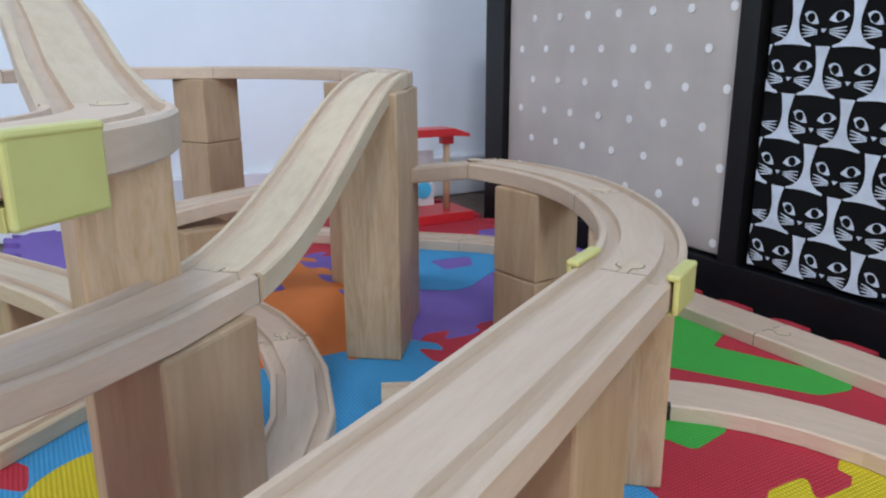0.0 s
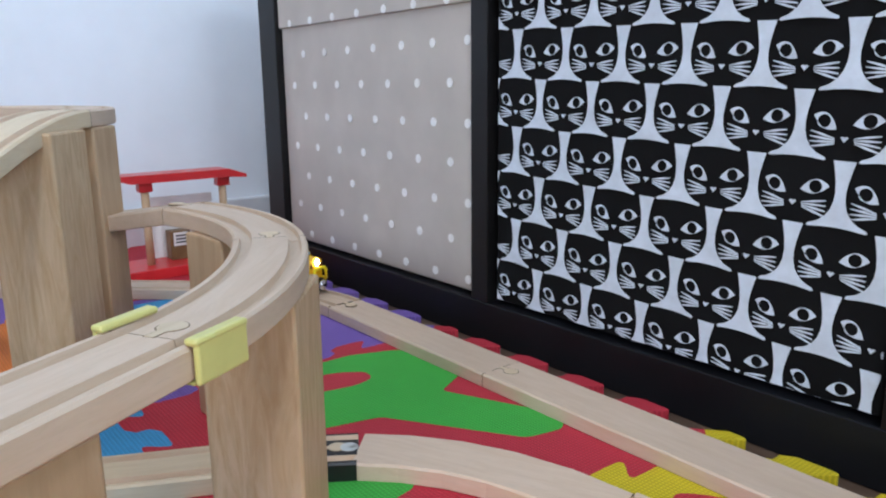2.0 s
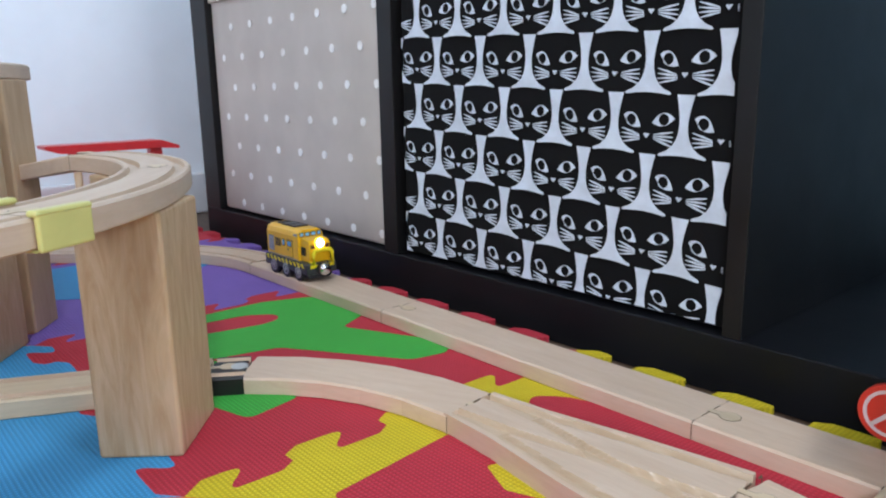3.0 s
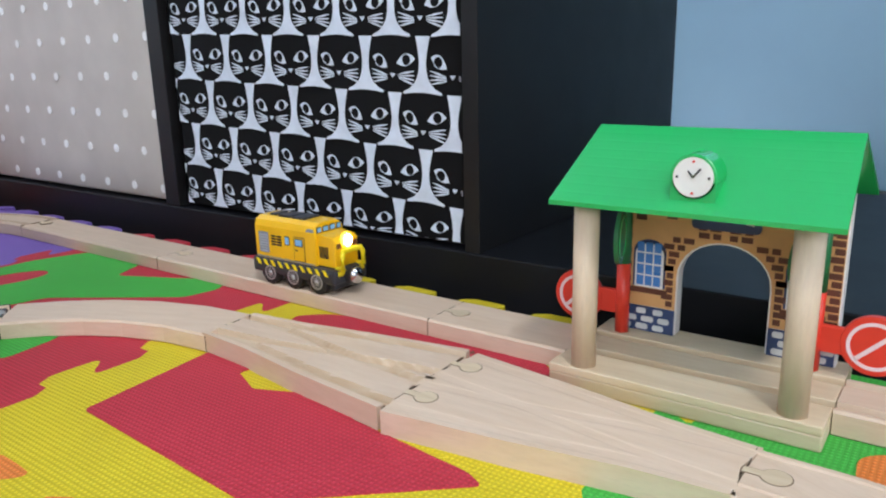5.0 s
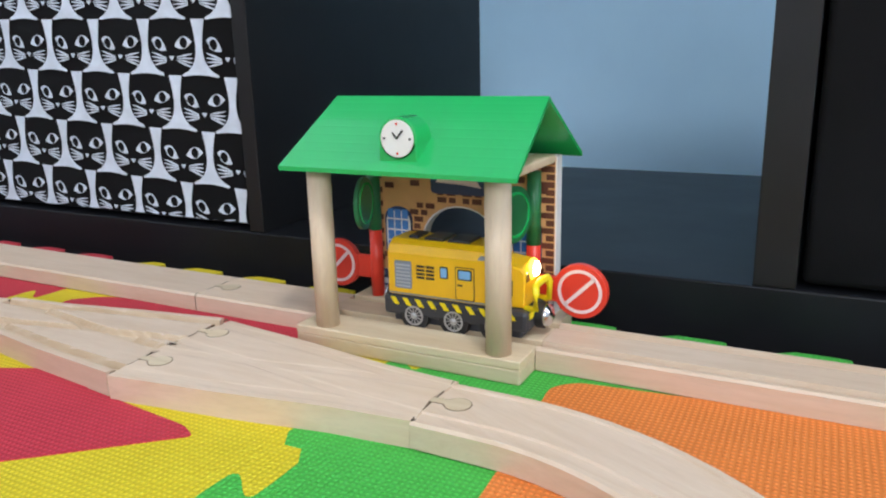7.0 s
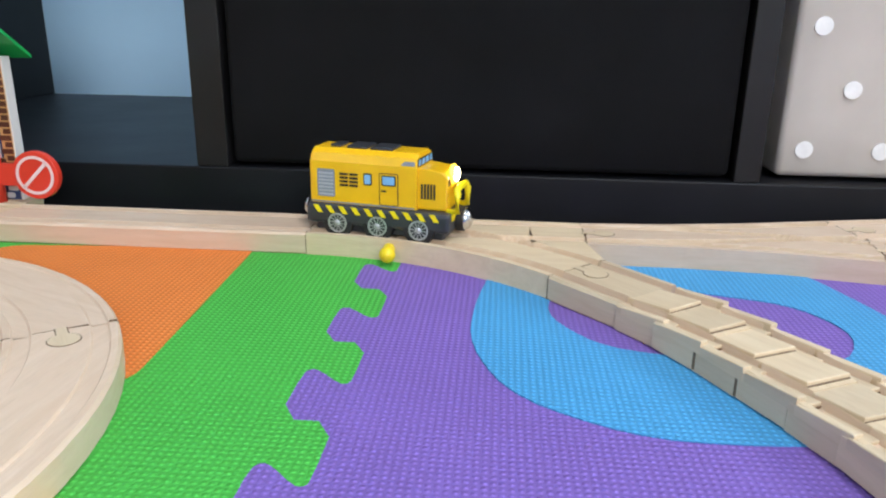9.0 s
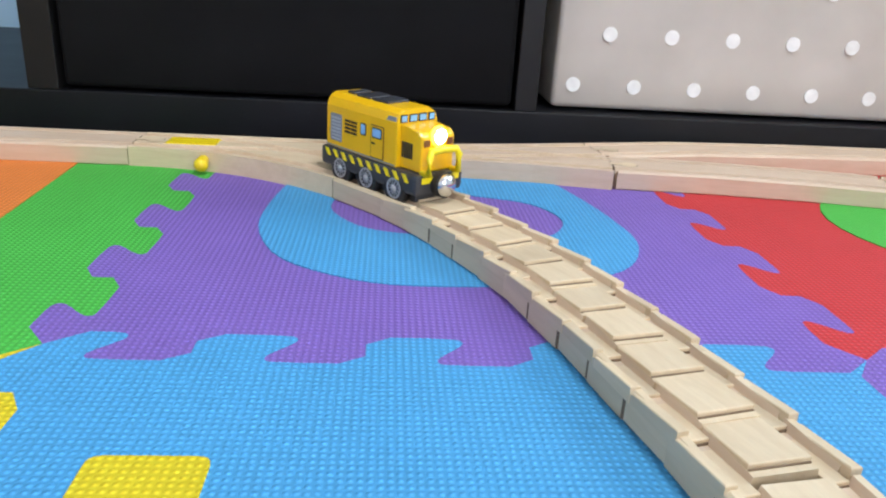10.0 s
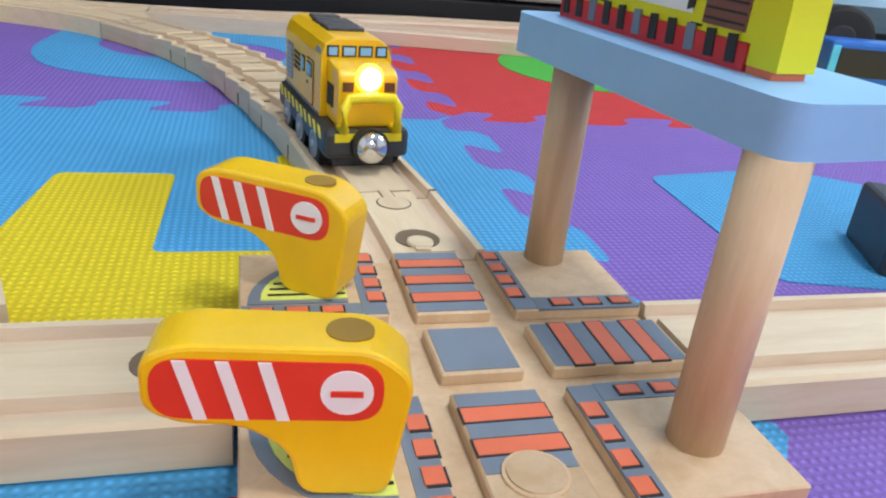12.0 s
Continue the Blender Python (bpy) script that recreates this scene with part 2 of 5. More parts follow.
def box(x0, x1, y0, y1, z0, z1, bevel=0.0, segments=2, bm=None):
    bm = bm or bmesh.new()
    r = bmesh.ops.create_cube(bm, size=1.0, matrix=Matrix.LocRotScale(((x0 + x1) / 2, (y0 + y1) / 2, (z0 + z1) / 2), None, (x1 - x0, y1 - y0, z1 - z0)))
    if bevel:
        edges = list({e for v in r["verts"] for e in v.link_edges})
        bmesh.ops.bevel(bm, geom=edges, offset=bevel, segments=segments, affect="EDGES", profile=0.5)
    return bm


def rod(r, z0, z1, x=0.0, y=0.0, sides=24, r2=None, bevel=0.0, turn=None, bm=None):
    bm = bm or bmesh.new()
    m = Matrix.Translation((x, y, (z0 + z1) / 2))
    if turn is not None:
        m = turn @ m
    out = bmesh.ops.create_cone(bm, cap_ends=True, cap_tris=False, segments=sides, radius1=r, radius2=r if r2 is None else r2, depth=z1 - z0, matrix=m)
    if bevel:
        caps = [f for f in {f for v in out["verts"] for f in v.link_faces} if len(f.verts) == sides]
        edges = list({e for f in caps for e in f.edges})
        bmesh.ops.bevel(bm, geom=edges, offset=bevel, segments=2, affect="EDGES", profile=0.5)
    return bm


def slab(points, z0, z1, holes=(), bm=None):
    """A flat plate with the given outline, and holes through it."""
    bm = bm or bmesh.new()
    loops = [[Vector((x, y, 0)) for x, y in points]] + [[Vector((x, y, 0)) for x, y in h] for h in holes]
    flat = [v for loop in loops for v in loop]
    from_geo = geometry_tris(loops)
    top = [bm.verts.new((v.x, v.y, z1)) for v in flat]
    bot = [bm.verts.new((v.x, v.y, z0)) for v in flat]
    for a, b, c in from_geo:
        try:
            bm.faces.new((top[a], top[b], top[c]))
            bm.faces.new((bot[c], bot[b], bot[a]))
        except ValueError:
            pass
    start = 0
    for loop in loops:
        n = len(loop)
        for i in range(n):
            a, b = start + i, start + (i + 1) % n
            bm.faces.new((top[a], bot[a], bot[b], top[b]))
        start += n
    return bm


def geometry_tris(loops):
    from mathutils import geometry
    return geometry.tessellate_polygon(loops)


def rounded(points, r, n=4):
    """Rounds the corners of an outline."""
    out = []
    k = len(points)
    for i in range(k):
        p, a, b = Vector(points[i]), Vector(points[i - 1]), Vector(points[(i + 1) % k])
        da, db = (a - p), (b - p)
        q = min(r, da.length * 0.45, db.length * 0.45)
        s, e = p + da.normalized() * q, p + db.normalized() * q
        for j in range(n + 1):
            u = j / n
            out.append(tuple((1 - u) ** 2 * s + 2 * u * (1 - u) * p + u * u * e))
    return out


def circle(x, y, r, n=28, r2=None):
    return [(x + r * math.cos(2 * math.pi * i / n), y + (r2 or r) * math.sin(2 * math.pi * i / n)) for i in range(n)]


def arc(cx, cy, r, a0, a1, n=20):
    return [(cx + r * math.cos(radians(a0 + (a1 - a0) * i / n)), cy + r * math.sin(radians(a0 + (a1 - a0) * i / n))) for i in range(n + 1)]


def straight(a, b, n=2):
    return [tuple(Vector(a).lerp(Vector(b), i / n)) for i in range(n + 1)]


# wooden railway: 40 mm wide, 12 mm high, two grooves
W, H = 0.020, 0.012
GROOVED = [(-W, 0.0008), (-W, H - 0.0012), (-W + 0.0012, H), (-0.0165, H), (-0.0158, H - 0.003), (-0.0104, H - 0.003), (-0.0097, H),
           (0.0097, H), (0.0104, H - 0.003), (0.0158, H - 0.003), (0.0165, H), (W - 0.0012, H), (W, H - 0.0012), (W, 0.0008), (W - 0.0008, 0), (-W + 0.0008, 0)]
SHALLOW = [(u, H - 0.0008 if abs(v - (H - 0.003)) < 1e-6 else v) for u, v in GROOVED]
FLAT = [(-W, 0.0008), (-W, H - 0.0020), (-W + 0.0012, H - 0.0008), (W - 0.0012, H - 0.0008), (W, H - 0.0020), (W, 0.0008), (W - 0.0008, 0), (-W + 0.0008, 0)]


def sweep(path, section, bm=None):
    """Carries a section along a path of (x, y, z) or (x, y)."""
    bm = bm or bmesh.new()
    pts = [Vector((*p, 0.0)) if len(p) == 2 else Vector(p) for p in path]
    rings = []
    for i, p in enumerate(pts):
        d = (pts[min(i + 1, len(pts) - 1)] - pts[max(i - 1, 0)])
        side = Vector((d.y, -d.x, 0)).normalized()
        up = side.cross(d).normalized()
        rings.append([bm.verts.new(p + side * u + up * v) for u, v in section])
    k = len(section)
    for a, b in zip(rings, rings[1:]):
        for i in range(k):
            f = bm.faces.new((a[i], a[(i + 1) % k], b[(i + 1) % k], b[i]))
            if section is GROOVED and i in (3, 4, 5, 7, 8, 9):
                f.material_index = 1
    bm.faces.new(rings[0][::-1])
    bm.faces.new(rings[-1])
    return bm


def connector(parent, at, heading, z):
    """The round-headed peg that locks two track pieces, with its dark seam."""
    m = pose(at[0], at[1], z, 0, 0, heading)

    def outline(r, w):
        neck = [(-0.001, w), (0.006, w)]
        head = [(0.011 + r * math.cos(a), r * math.sin(a)) for a in [radians(150 - 300 * i / 14) for i in range(15)]]
        return neck + head + [(0.006, -w), (-0.001, -w)]
    part("joint_seam", slab(outline(0.0060, 0.0024), -0.001, 0.00010), GAP_AND_SHADE, parent, m=m)
    part("connector_peg", slab(outline(0.0055, 0.0019), -0.001, 0.00028), BEECH_PALE, parent, m=m)
    for a, b in ((-0.0195, -0.0167), (-0.0095, 0.0095), (0.0167, 0.0195)):
        part("joint_line", box(-0.0002, 0.0002, a, b, -0.001, 0.00006), GAP_AND_SHADE, parent, m=m)
    for a in (-0.02008, 0.0199):
        part("joint_line", box(-0.00022, 0.00022, a, a + 0.00018, -0.0115, -0.0010), GAP_AND_SHADE, parent, m=m)


def track(path, label, mat=BEECH, peg=True, section=GROOVED, z=0.0, name="wooden_track", group="wooden railway"):
    pts = [Vector((*p, z)) if len(p) == 2 else Vector(p) for p in path]
    o = pts[0].copy()
    d = pts[-1] - pts[0]
    a = math.atan2(d.y, d.x)
    m = Matrix.Translation(o) @ Matrix.Rotation(a, 4, "Z")
    inv = m.inverted()
    root = thing(name, label, "toy track", group, m)
    loc = [inv @ p for p in pts]
    part("rail_plank", sweep(loc, section), mat, root)
    if peg:
        e = loc[-1] - loc[-2]
        connector(root, loc[-1].to_2d(), math.degrees(math.atan2(e.y, e.x)), loc[-1].z + H - (0.0008 if section is FLAT else 0.0))
    return root


def block(x, y, z0, z1, sx, sy, turn, mat, label, bevel=0.0016):
    root = thing("wooden_block", label, "toy block", "building blocks", pose(x, y, z0, 0, 0, turn))
    part("block_body", box(-sx / 2, sx / 2, -sy / 2, sy / 2, 0, z1 - z0, bevel), mat, root)
    return root


def bmesh_ball(r, at=(0, 0, 0), squash=(1, 1, 1), u=18, v=12):
    bm = bmesh.new()
    bmesh.ops.create_uvsphere(bm, u_segments=u, v_segments=v, radius=r, matrix=Matrix.LocRotScale(at, None, squash))
    return bm


def tube(points, r, sides=10, bm=None):
    """A round bar along a path."""
    bm = bm or bmesh.new()
    pts = [Vector(p) for p in points]
    rings = []
    ref = Vector((0.31, 0.2, 0.93))
    for i, p in enumerate(pts):
        d = (pts[min(i + 1, len(pts) - 1)] - pts[max(i - 1, 0)]).normalized()
        a = d.cross(ref).normalized()
        b = d.cross(a)
        rings.append([bm.verts.new(p + a * (r * math.cos(2 * math.pi * k / sides)) + b * (r * math.sin(2 * math.pi * k / sides))) for k in range(sides)])
    for s, t in zip(rings, rings[1:]):
        for k in range(sides):
            bm.faces.new((s[k], s[(k + 1) % sides], t[(k + 1) % sides], t[k]))
    bm.faces.new(rings[0][::-1])
    bm.faces.new(rings[-1])
    return bm

# the room


def structure(name, bm, mat, label):
    ob = part(name, bm, mat)
    return tagged(ob, label, kind="structure")


structure("floor", box(-0.75, 3.3, -3.2, 0.75, -0.05, -0.0125), FLOOR_WOOD, "dark wooden floor under the foam mats")
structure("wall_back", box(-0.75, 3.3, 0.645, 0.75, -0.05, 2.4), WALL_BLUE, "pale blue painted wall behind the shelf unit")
structure("wall_left", box(-0.73, -0.632, -3.2, 0.644, -0.05, 2.4), WALL_PAINT, "white painted wall beside the shelf unit")
structure("wall_right", box(3.2, 3.3, -3.2, 0.644, -0.05, 2.4), WALL_PAINT, "white painted wall")
structure("wall_front", box(-0.631, 3.199, -3.2, -3.1, -0.05, 2.4), WALL_PAINT, "white painted wall")
structure("ceiling", box(-0.75, 3.3, -3.2, 0.75, 2.4, 2.5), CEIL_PAINT, "white ceiling")
structure("baseboard", box(-0.631, -0.618, -3.09, 0.640, -0.012, 0.055, 0.003), TRIM_WHITE, "white skirting board along the wall")

# shelf unit: cube compartments, open backed
shelf = thing("shelf_unit", "black-brown cube shelf unit along the wall", "shelf", kind="")
DIV = [0.0, 0.351, 0.702, 1.053, 1.404]
part("bottom_panel", box(-0.44, 2.17, 0.0, 0.39, -0.012, 0.027, 0.001), SHELF_SHEEN, shelf)
part("top_panel", box(-0.44, 2.17, 0.0, 0.39, 0.363, 0.402, 0.001), SHELF_BLACK, shelf)
part("end_panel", box(-0.44, -0.395, 0.0, 0.39, 0.0272, 0.3628, 0.001), SHELF_BLACK, shelf)
part("end_panel", box(2.125, 2.17, 0.0, 0.39, 0.0272, 0.3628, 0.001), SHELF_BLACK, shelf)
for x in DIV:
    a, b = {0.0: (-0.016, 0.006), 0.351: (0.348, 0.361), 0.702: (0.693, 0.714), 1.053: (1.040, 1.056), 1.404: (1.409, 1.425)}.get(x, (x - 0.010, x + 0.010))
    part("divider", box(a, b, 0.001, 0.39, 0.0272, 0.3628, 0.0006), SHELF_BLACK, shelf)


def storage_box(x0, x1, cloth_mat, label, y=0.008):
    root = thing("storage_box", label, "storage box", "boxes in the shelf unit", pose(x0, y, 0.0275))
    w = x1 - x0
    bm = bmesh.new()
    nx, nz = 10, 10
    grid = [[bm.verts.new((w * i / nx, 0.0007 * math.sin(i * 1.1 + j * 0.7) * (0 < i < nx) * (0 < j < nz), 0.002 + 0.322 * j / nz)) for j in range(nz + 1)] for i in range(nx + 1)]
    for i in range(nx):
        for j in range(nz):
            bm.faces.new((grid[i][j], grid[i + 1][j], grid[i + 1][j + 1], grid[i][j + 1]))
    g = bmesh.ops.extrude_face_region(bm, geom=list(bm.faces))
    bmesh.ops.translate(bm, vec=(0, 0.36, 0), verts=[v for v in g["geom"] if isinstance(v, bmesh.types.BMVert)])
    rim = [e for e in bm.edges if e.calc_face_angle(0) > 1.2]
    bmesh.ops.bevel(bm, geom=rim, offset=0.004, segments=2, affect="EDGES", profile=0.5)
    part("box_body", bm, cloth_mat, root, smooth=True)
    part("hem", box(0.001, w - 0.001, -0.0035, 0.001, 0.272, 0.323, 0.0012), cloth_mat, root)
    return root, w


def dots(root, w, x_first, pitch, z_first, rise, rows, r):
    """White printed spots in staggered rows."""
    for j in range(rows):
        z = z_first + rise * j
        off = x_first + (pitch / 2 if j % 2 else 0)
        i = 0
        y = -0.0037 if z > 0.268 else -0.0006
        while off + i * pitch < w - 0.006:
            if off + i * pitch > 0.006:
                bm = slab(circle(0, 0, r, 16), -0.0005, 0.0002)
                part("printed_dot", bm, DOT_PRINT, root, m=pose(off + i * pitch, y, z, 90, 0, 0))
            i += 1


b1, w1 = storage_box(-0.394, -0.0175, GREY_CLOTH, "grey-beige cloth storage box with white polka dots in the shelf")
dots(b1, w1, 0.0055, 0.0515, 0.0140, 0.0375, 8, 0.0045)
b5, w5 = storage_box(1.069, 1.4060, GREY_CLOTH, "grey-beige cloth storage box with white polka dots in the shelf", 0.014)
dots(b5, w5, 0.0155, 0.047, 0.0195, 0.0376, 8, 0.0055)
b4, w4 = storage_box(0.7165, 1.0375, BLACK_CLOTH, "plain black cloth storage box in the shelf", 0.004)
b2, w2 = storage_box(0.0110, 0.3465, BLACK_CLOTH, "black cloth storage box printed with rows of white cat faces")


def clipped(points, x0, x1, y0, y1):
    """The part of an outline that lies inside an upright rectangle."""
    for axis, limit, sign in ((0, x0, 1), (0, x1, -1), (1, y0, 1), (1, y1, -1)):
        out = []
        for i, q in enumerate(points):
            p = points[i - 1]
            dp, dq = sign * (p[axis] - limit), sign * (q[axis] - limit)
            if (dp < 0) != (dq < 0):
                u = dp / (dp - dq)
                out.append((p[0] + (q[0] - p[0]) * u, p[1] + (q[1] - p[1]) * u))
            if dq >= 0:
                out.append(q)
        points = out
        if len(points) < 3:
            return []
    return points


def cat_print(root, w):
    """Rows of cat heads: white gaps between the heads, eyes, noses and whiskers."""
    P, R, LEAN = 0.0545, 0.0404, -0.040
    side_line = [(0.0064, 1.0), (0.0050, 0.86), (0.0037, 0.70), (0.0030, 0.54), (0.0034, 0.40), (0.0048, 0.28), (0.0078, 0.165), (0.0118, 0.085), (0.0168, 0.035), (0.0178, 0.0), (0.0166, -0.012), (0.0085, 0.012), (0.0, 0.022)]
    gap = [(x, R * v) for x, v in side_line] + [(-x, R * v) for x, v in reversed(side_line[:-1])]

    def almond(length, height, lift):
        upper = [(length * (i / 9 - 0.5), height * math.sin(math.pi * i / 9) ** 0.8 + lift * (i / 9 - 0.5)) for i in range(10)]
        lower = [(length * (i / 9 - 0.5), -0.62 * height * math.sin(math.pi * i / 9) + lift * (i / 9 - 0.5)) for i in range(8, 0, -1)]
        return upper[::-1] + lower[::-1]
    eye_left, eye_right = almond(0.0150, 0.0054, -0.0050), almond(0.0172, 0.0054, 0.0022)
    whisker = [(-0.0073, 0.0002), (0.0, 0.0008), (0.0073, 0.0004), (0.0073, -0.0003), (0.0, -0.0006), (-0.0073, -0.0002)]
    nose = [(-0.0023, 0.0010), (-0.0012, 0.0016), (0, 0.0010), (0.0012, 0.0016), (0.0023, 0.0010), (0, -0.0018)]
    shared = {}

    def stamp(name, pts, x, z, tilt=0.0, holes=(), mat=WHITE_PRINT, y=-0.0010):
        ca, sa = math.cos(radians(tilt)), math.sin(radians(tilt))
        spun = [(px * ca - pz * sa, px * sa + pz * ca) for px, pz in pts]
        cut = clipped(spun, 0.0035 - x, w - 0.0035 - x, 0.0045 - z, 0.2905 - z)
        if len(cut) < 3 or (holes and cut != spun):
            return
        key = name if cut == spun else f"{name} {x:.4f} {z:.4f}"
        key += f" {tilt:.1f}"
        if key not in shared:
            me = mesh_of(name, slab(cut, 0, 0.0005, holes))
            me.materials.append(mat)
            shared[key] = me
        ob = new(name, shared[key])
        ob.parent = root
        ob.matrix_basis = pose(x, y, z, 90, 0, 0)
    lean = math.degrees(math.atan(LEAN))
    for j in range(8):
        first = 0.0255 if j % 2 else -0.0020
        for i in range(-2, 8):
            x = first + P * i
            z = -0.0050 + R * j + LEAN * (x - 0.189)
            stamp("white_gap", gap, x, z, lean)
            cx = x + P / 2
            zc = z + LEAN * P / 2
            stamp("nose", nose, cx, zc + 0.0125, lean)
            stamp("eye", eye_left, cx - 0.0118, zc + 0.0222, lean - 10, [circle(-0.0006, 0.0008, 0.0040, 14)])
            stamp("eye", eye_right, cx + 0.0128, zc + 0.0222, lean + 4, [circle(0.0004, 0.0010, 0.0040, 14)])
            for q in range(4):
                stamp("whisker", whisker, cx - 0.0128, zc + 0.0150 - q * 0.0021, lean - 16 + 9 * q)
                stamp("whisker", whisker, cx + 0.0128, zc + 0.0140 - q * 0.0021, lean + 10 - 9 * q)


cat_print(b2, w2)

# foam puzzle mats
G = 0.290
X0, Y0 = 0.833 - 4 * G, -0.027


def seam(a, b, flip):
    """The jigsaw edge between two corners of the mat grid."""
    a, b = Vector(a), Vector(b)
    full = (b - a).length
    d = (b - a) / full
    n = Vector((-d.y, d.x)) * (0.0095 if flip else -0.0095)
    level = abs(d.x) > abs(d.y)
    pitch = 0.058 if level else 0.0603
    shift = -0.0085 if level else (-0.0045 if a.y > -0.4 else -0.0413)
    pts = []
    for i in range(-1, 6):
        for u, v in ((0, -1), (0, 1), (0.54, 1), (0.60, 0.75), (0.57, 0.35), (0.43, -0.5), (0.42, -0.85), (0.47, -1)):
            along_edge = shift + pitch * (i + u)
            if 0.012 < along_edge < full - 0.012:
                pts.append((along_edge, v))
    pts = [(0.012, pts[0][1])] + pts + [(full - 0.012, pts[-1][1])]
    pts = [a + d * u + n * v for u, v in pts]
    soft = [a, pts[0]]
    for u, v, w in zip(pts, pts[1:], pts[2:]):
        soft += [v.lerp(u, 0.28), v.lerp(w, 0.28)]
    return [tuple(p) for p in soft + pts[-1:]]


def grid(i, j):
    return (X0 + G * i, Y0 - G * j)


def mat_outline(i, j):
    south = seam(grid(i, j + 1), grid(i + 1, j + 1), True)
    east = seam(grid(i + 1, j + 1), grid(i + 1, j), True)
    north = seam(grid(i, j), grid(i + 1, j), True)
    west = seam(grid(i, j + 1), grid(i, j), True)
    return south + east + [grid(i + 1, j)] + north[:0:-1] + [grid(i, j)] + west[:0:-1]


def foam_mat(i, j, colour, letter_colour=None, shapes=()):
    words = {"bright_red": "red"}
    root = thing("foam_mat", f"{words.get(colour, colour)} puzzle foam mat" + (f" with a {letter_colour} letter inset" if letter_colour else "") + " on the floor", "play mat", "puzzle foam mats")
    top = 0.0
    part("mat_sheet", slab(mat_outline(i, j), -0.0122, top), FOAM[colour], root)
    for outline, holes in shapes:
        part("letter_inset", slab(outline, -0.004, 0.0005, holes), FOAM[letter_colour], root, f"{letter_colour} foam letter")
    return root


A_GREEN = rounded([(-0.018, -0.24), (-0.020, -0.135), (-0.005, -0.095), (0.035, -0.075), (0.068, -0.077), (0.090, -0.121), (0.178, -0.082), (0.192, -0.098), (0.186, -0.126), (0.098, -0.182), (0.086, -0.232), (0.155, -0.207), (0.188, -0.218), (0.195, -0.255), (0.150, -0.268), (0.06, -0.262)], 0.006)
A_HOLE = rounded([(0.0, -0.225), (0.005, -0.165), (0.020, -0.143), (0.036, -0.147), (0.040, -0.165), (0.028, -0.222)], 0.01)
foam_mat(3, 0, "green", "orange", [(rounded([(0.618, -0.108), (0.628, -0.098), (0.759, -0.085), (0.764, -0.24), (0.727, -0.266), (0.648, -0.250), (0.626, -0.225), (0.622, -0.15)], 0.008), [])])
foam_mat(4, 0, "purple", "blue", [(rounded([(0.892, -0.10), (0.884, -0.15), (0.882, -0.195), (0.898, -0.238), (0.940, -0.262), (0.985, -0.262), (1.03, -0.255), (1.062, -0.235), (1.076, -0.20), (1.068, -0.15), (1.05, -0.09), (1.0, -0.07), (0.93, -0.07)], 0.02),
                                   [rounded([(0.915, -0.165), (0.935, -0.195), (0.985, -0.205), (1.03, -0.20), (1.045, -0.17), (1.03, -0.14), (0.96, -0.12), (0.92, -0.135)], 0.015)])])
foam_mat(2, 0, "yellow", "red", [(rounded([(0.289, -0.172), (0.336, -0.170), (0.329, -0.192), (0.352, -0.202), (0.374, -0.193), (0.380, -0.172), (0.421, -0.172), (0.4170, -0.198), (0.490, -0.2065), (0.500, -0.2115), (0.430, -0.272), (0.300, -0.264)], 0.003), []),
                                  (rounded([(0.285, -0.112), (0.305, -0.095), (0.37, -0.085), (0.46, -0.088), (0.50, -0.125), (0.485, -0.150), (0.36, -0.140), (0.30, -0.128)], 0.010), [])])
foam_mat(1, 0, "red", "green", [(A_GREEN, [A_HOLE])])
foam_mat(0, 0, "purple", "blue", [(rounded([(-0.30, -0.29), (-0.30, -0.11), (-0.20, -0.10), (-0.17, -0.16), (-0.13, -0.22), (-0.17, -0.28)], 0.02), [rounded([(-0.24, -0.20), (-0.235, -0.15), (-0.20, -0.165), (-0.20, -0.20)], 0.008)])])
foam_mat(5, 0, "bright_red", "green", [(circle(1.28, -0.165, 0.078, 32), [])])
foam_mat(6, 0, "yellow")
foam_mat(4, 1, "blue", "yellow", [(rounded([(0.902, -0.377), (0.902, -0.412), (0.87, -0.42), (0.87, -0.377)], 0.004), []),
                                   (rounded([(0.943, -0.420), (0.985, -0.420), (0.983, -0.491), (1.030, -0.491), (1.024, -0.395), (1.04, -0.39), (1.05, -0.55), (0.90, -0.57), (0.935, -0.49)], 0.004), [])])
foam_mat(5, 1, "purple", "blue", [(rounded([(1.193, -0.415), (1.275, -0.40), (1.33, -0.44), (1.34, -0.50), (1.30, -0.545), (1.186, -0.52)], 0.006), [])])
foam_mat(3, 1, "yellow")
foam_mat(2, 1, "orange")
foam_mat(1, 1, "blue", "yellow", [(circle(0.075, -0.55, 0.055, 28), [])])
foam_mat(0, 1, "orange", "purple", [(rounded([(-0.27, -0.40), (-0.27, -0.37), (-0.22, -0.37), (-0.22, -0.40)], 0.006), [])])
foam_mat(6, 1, "blue")
foam_mat(-1, 0, "red")
foam_mat(-1, 1, "purple")
for n, (i, j, c) in enumerate([(0, 2, "green"), (1, 2, "red"), (2, 2, "purple"), (3, 2, "green"), (4, 2, "red"), (5, 2, "purple"), (6, 2, "yellow")]):
    foam_mat(i, j, c)

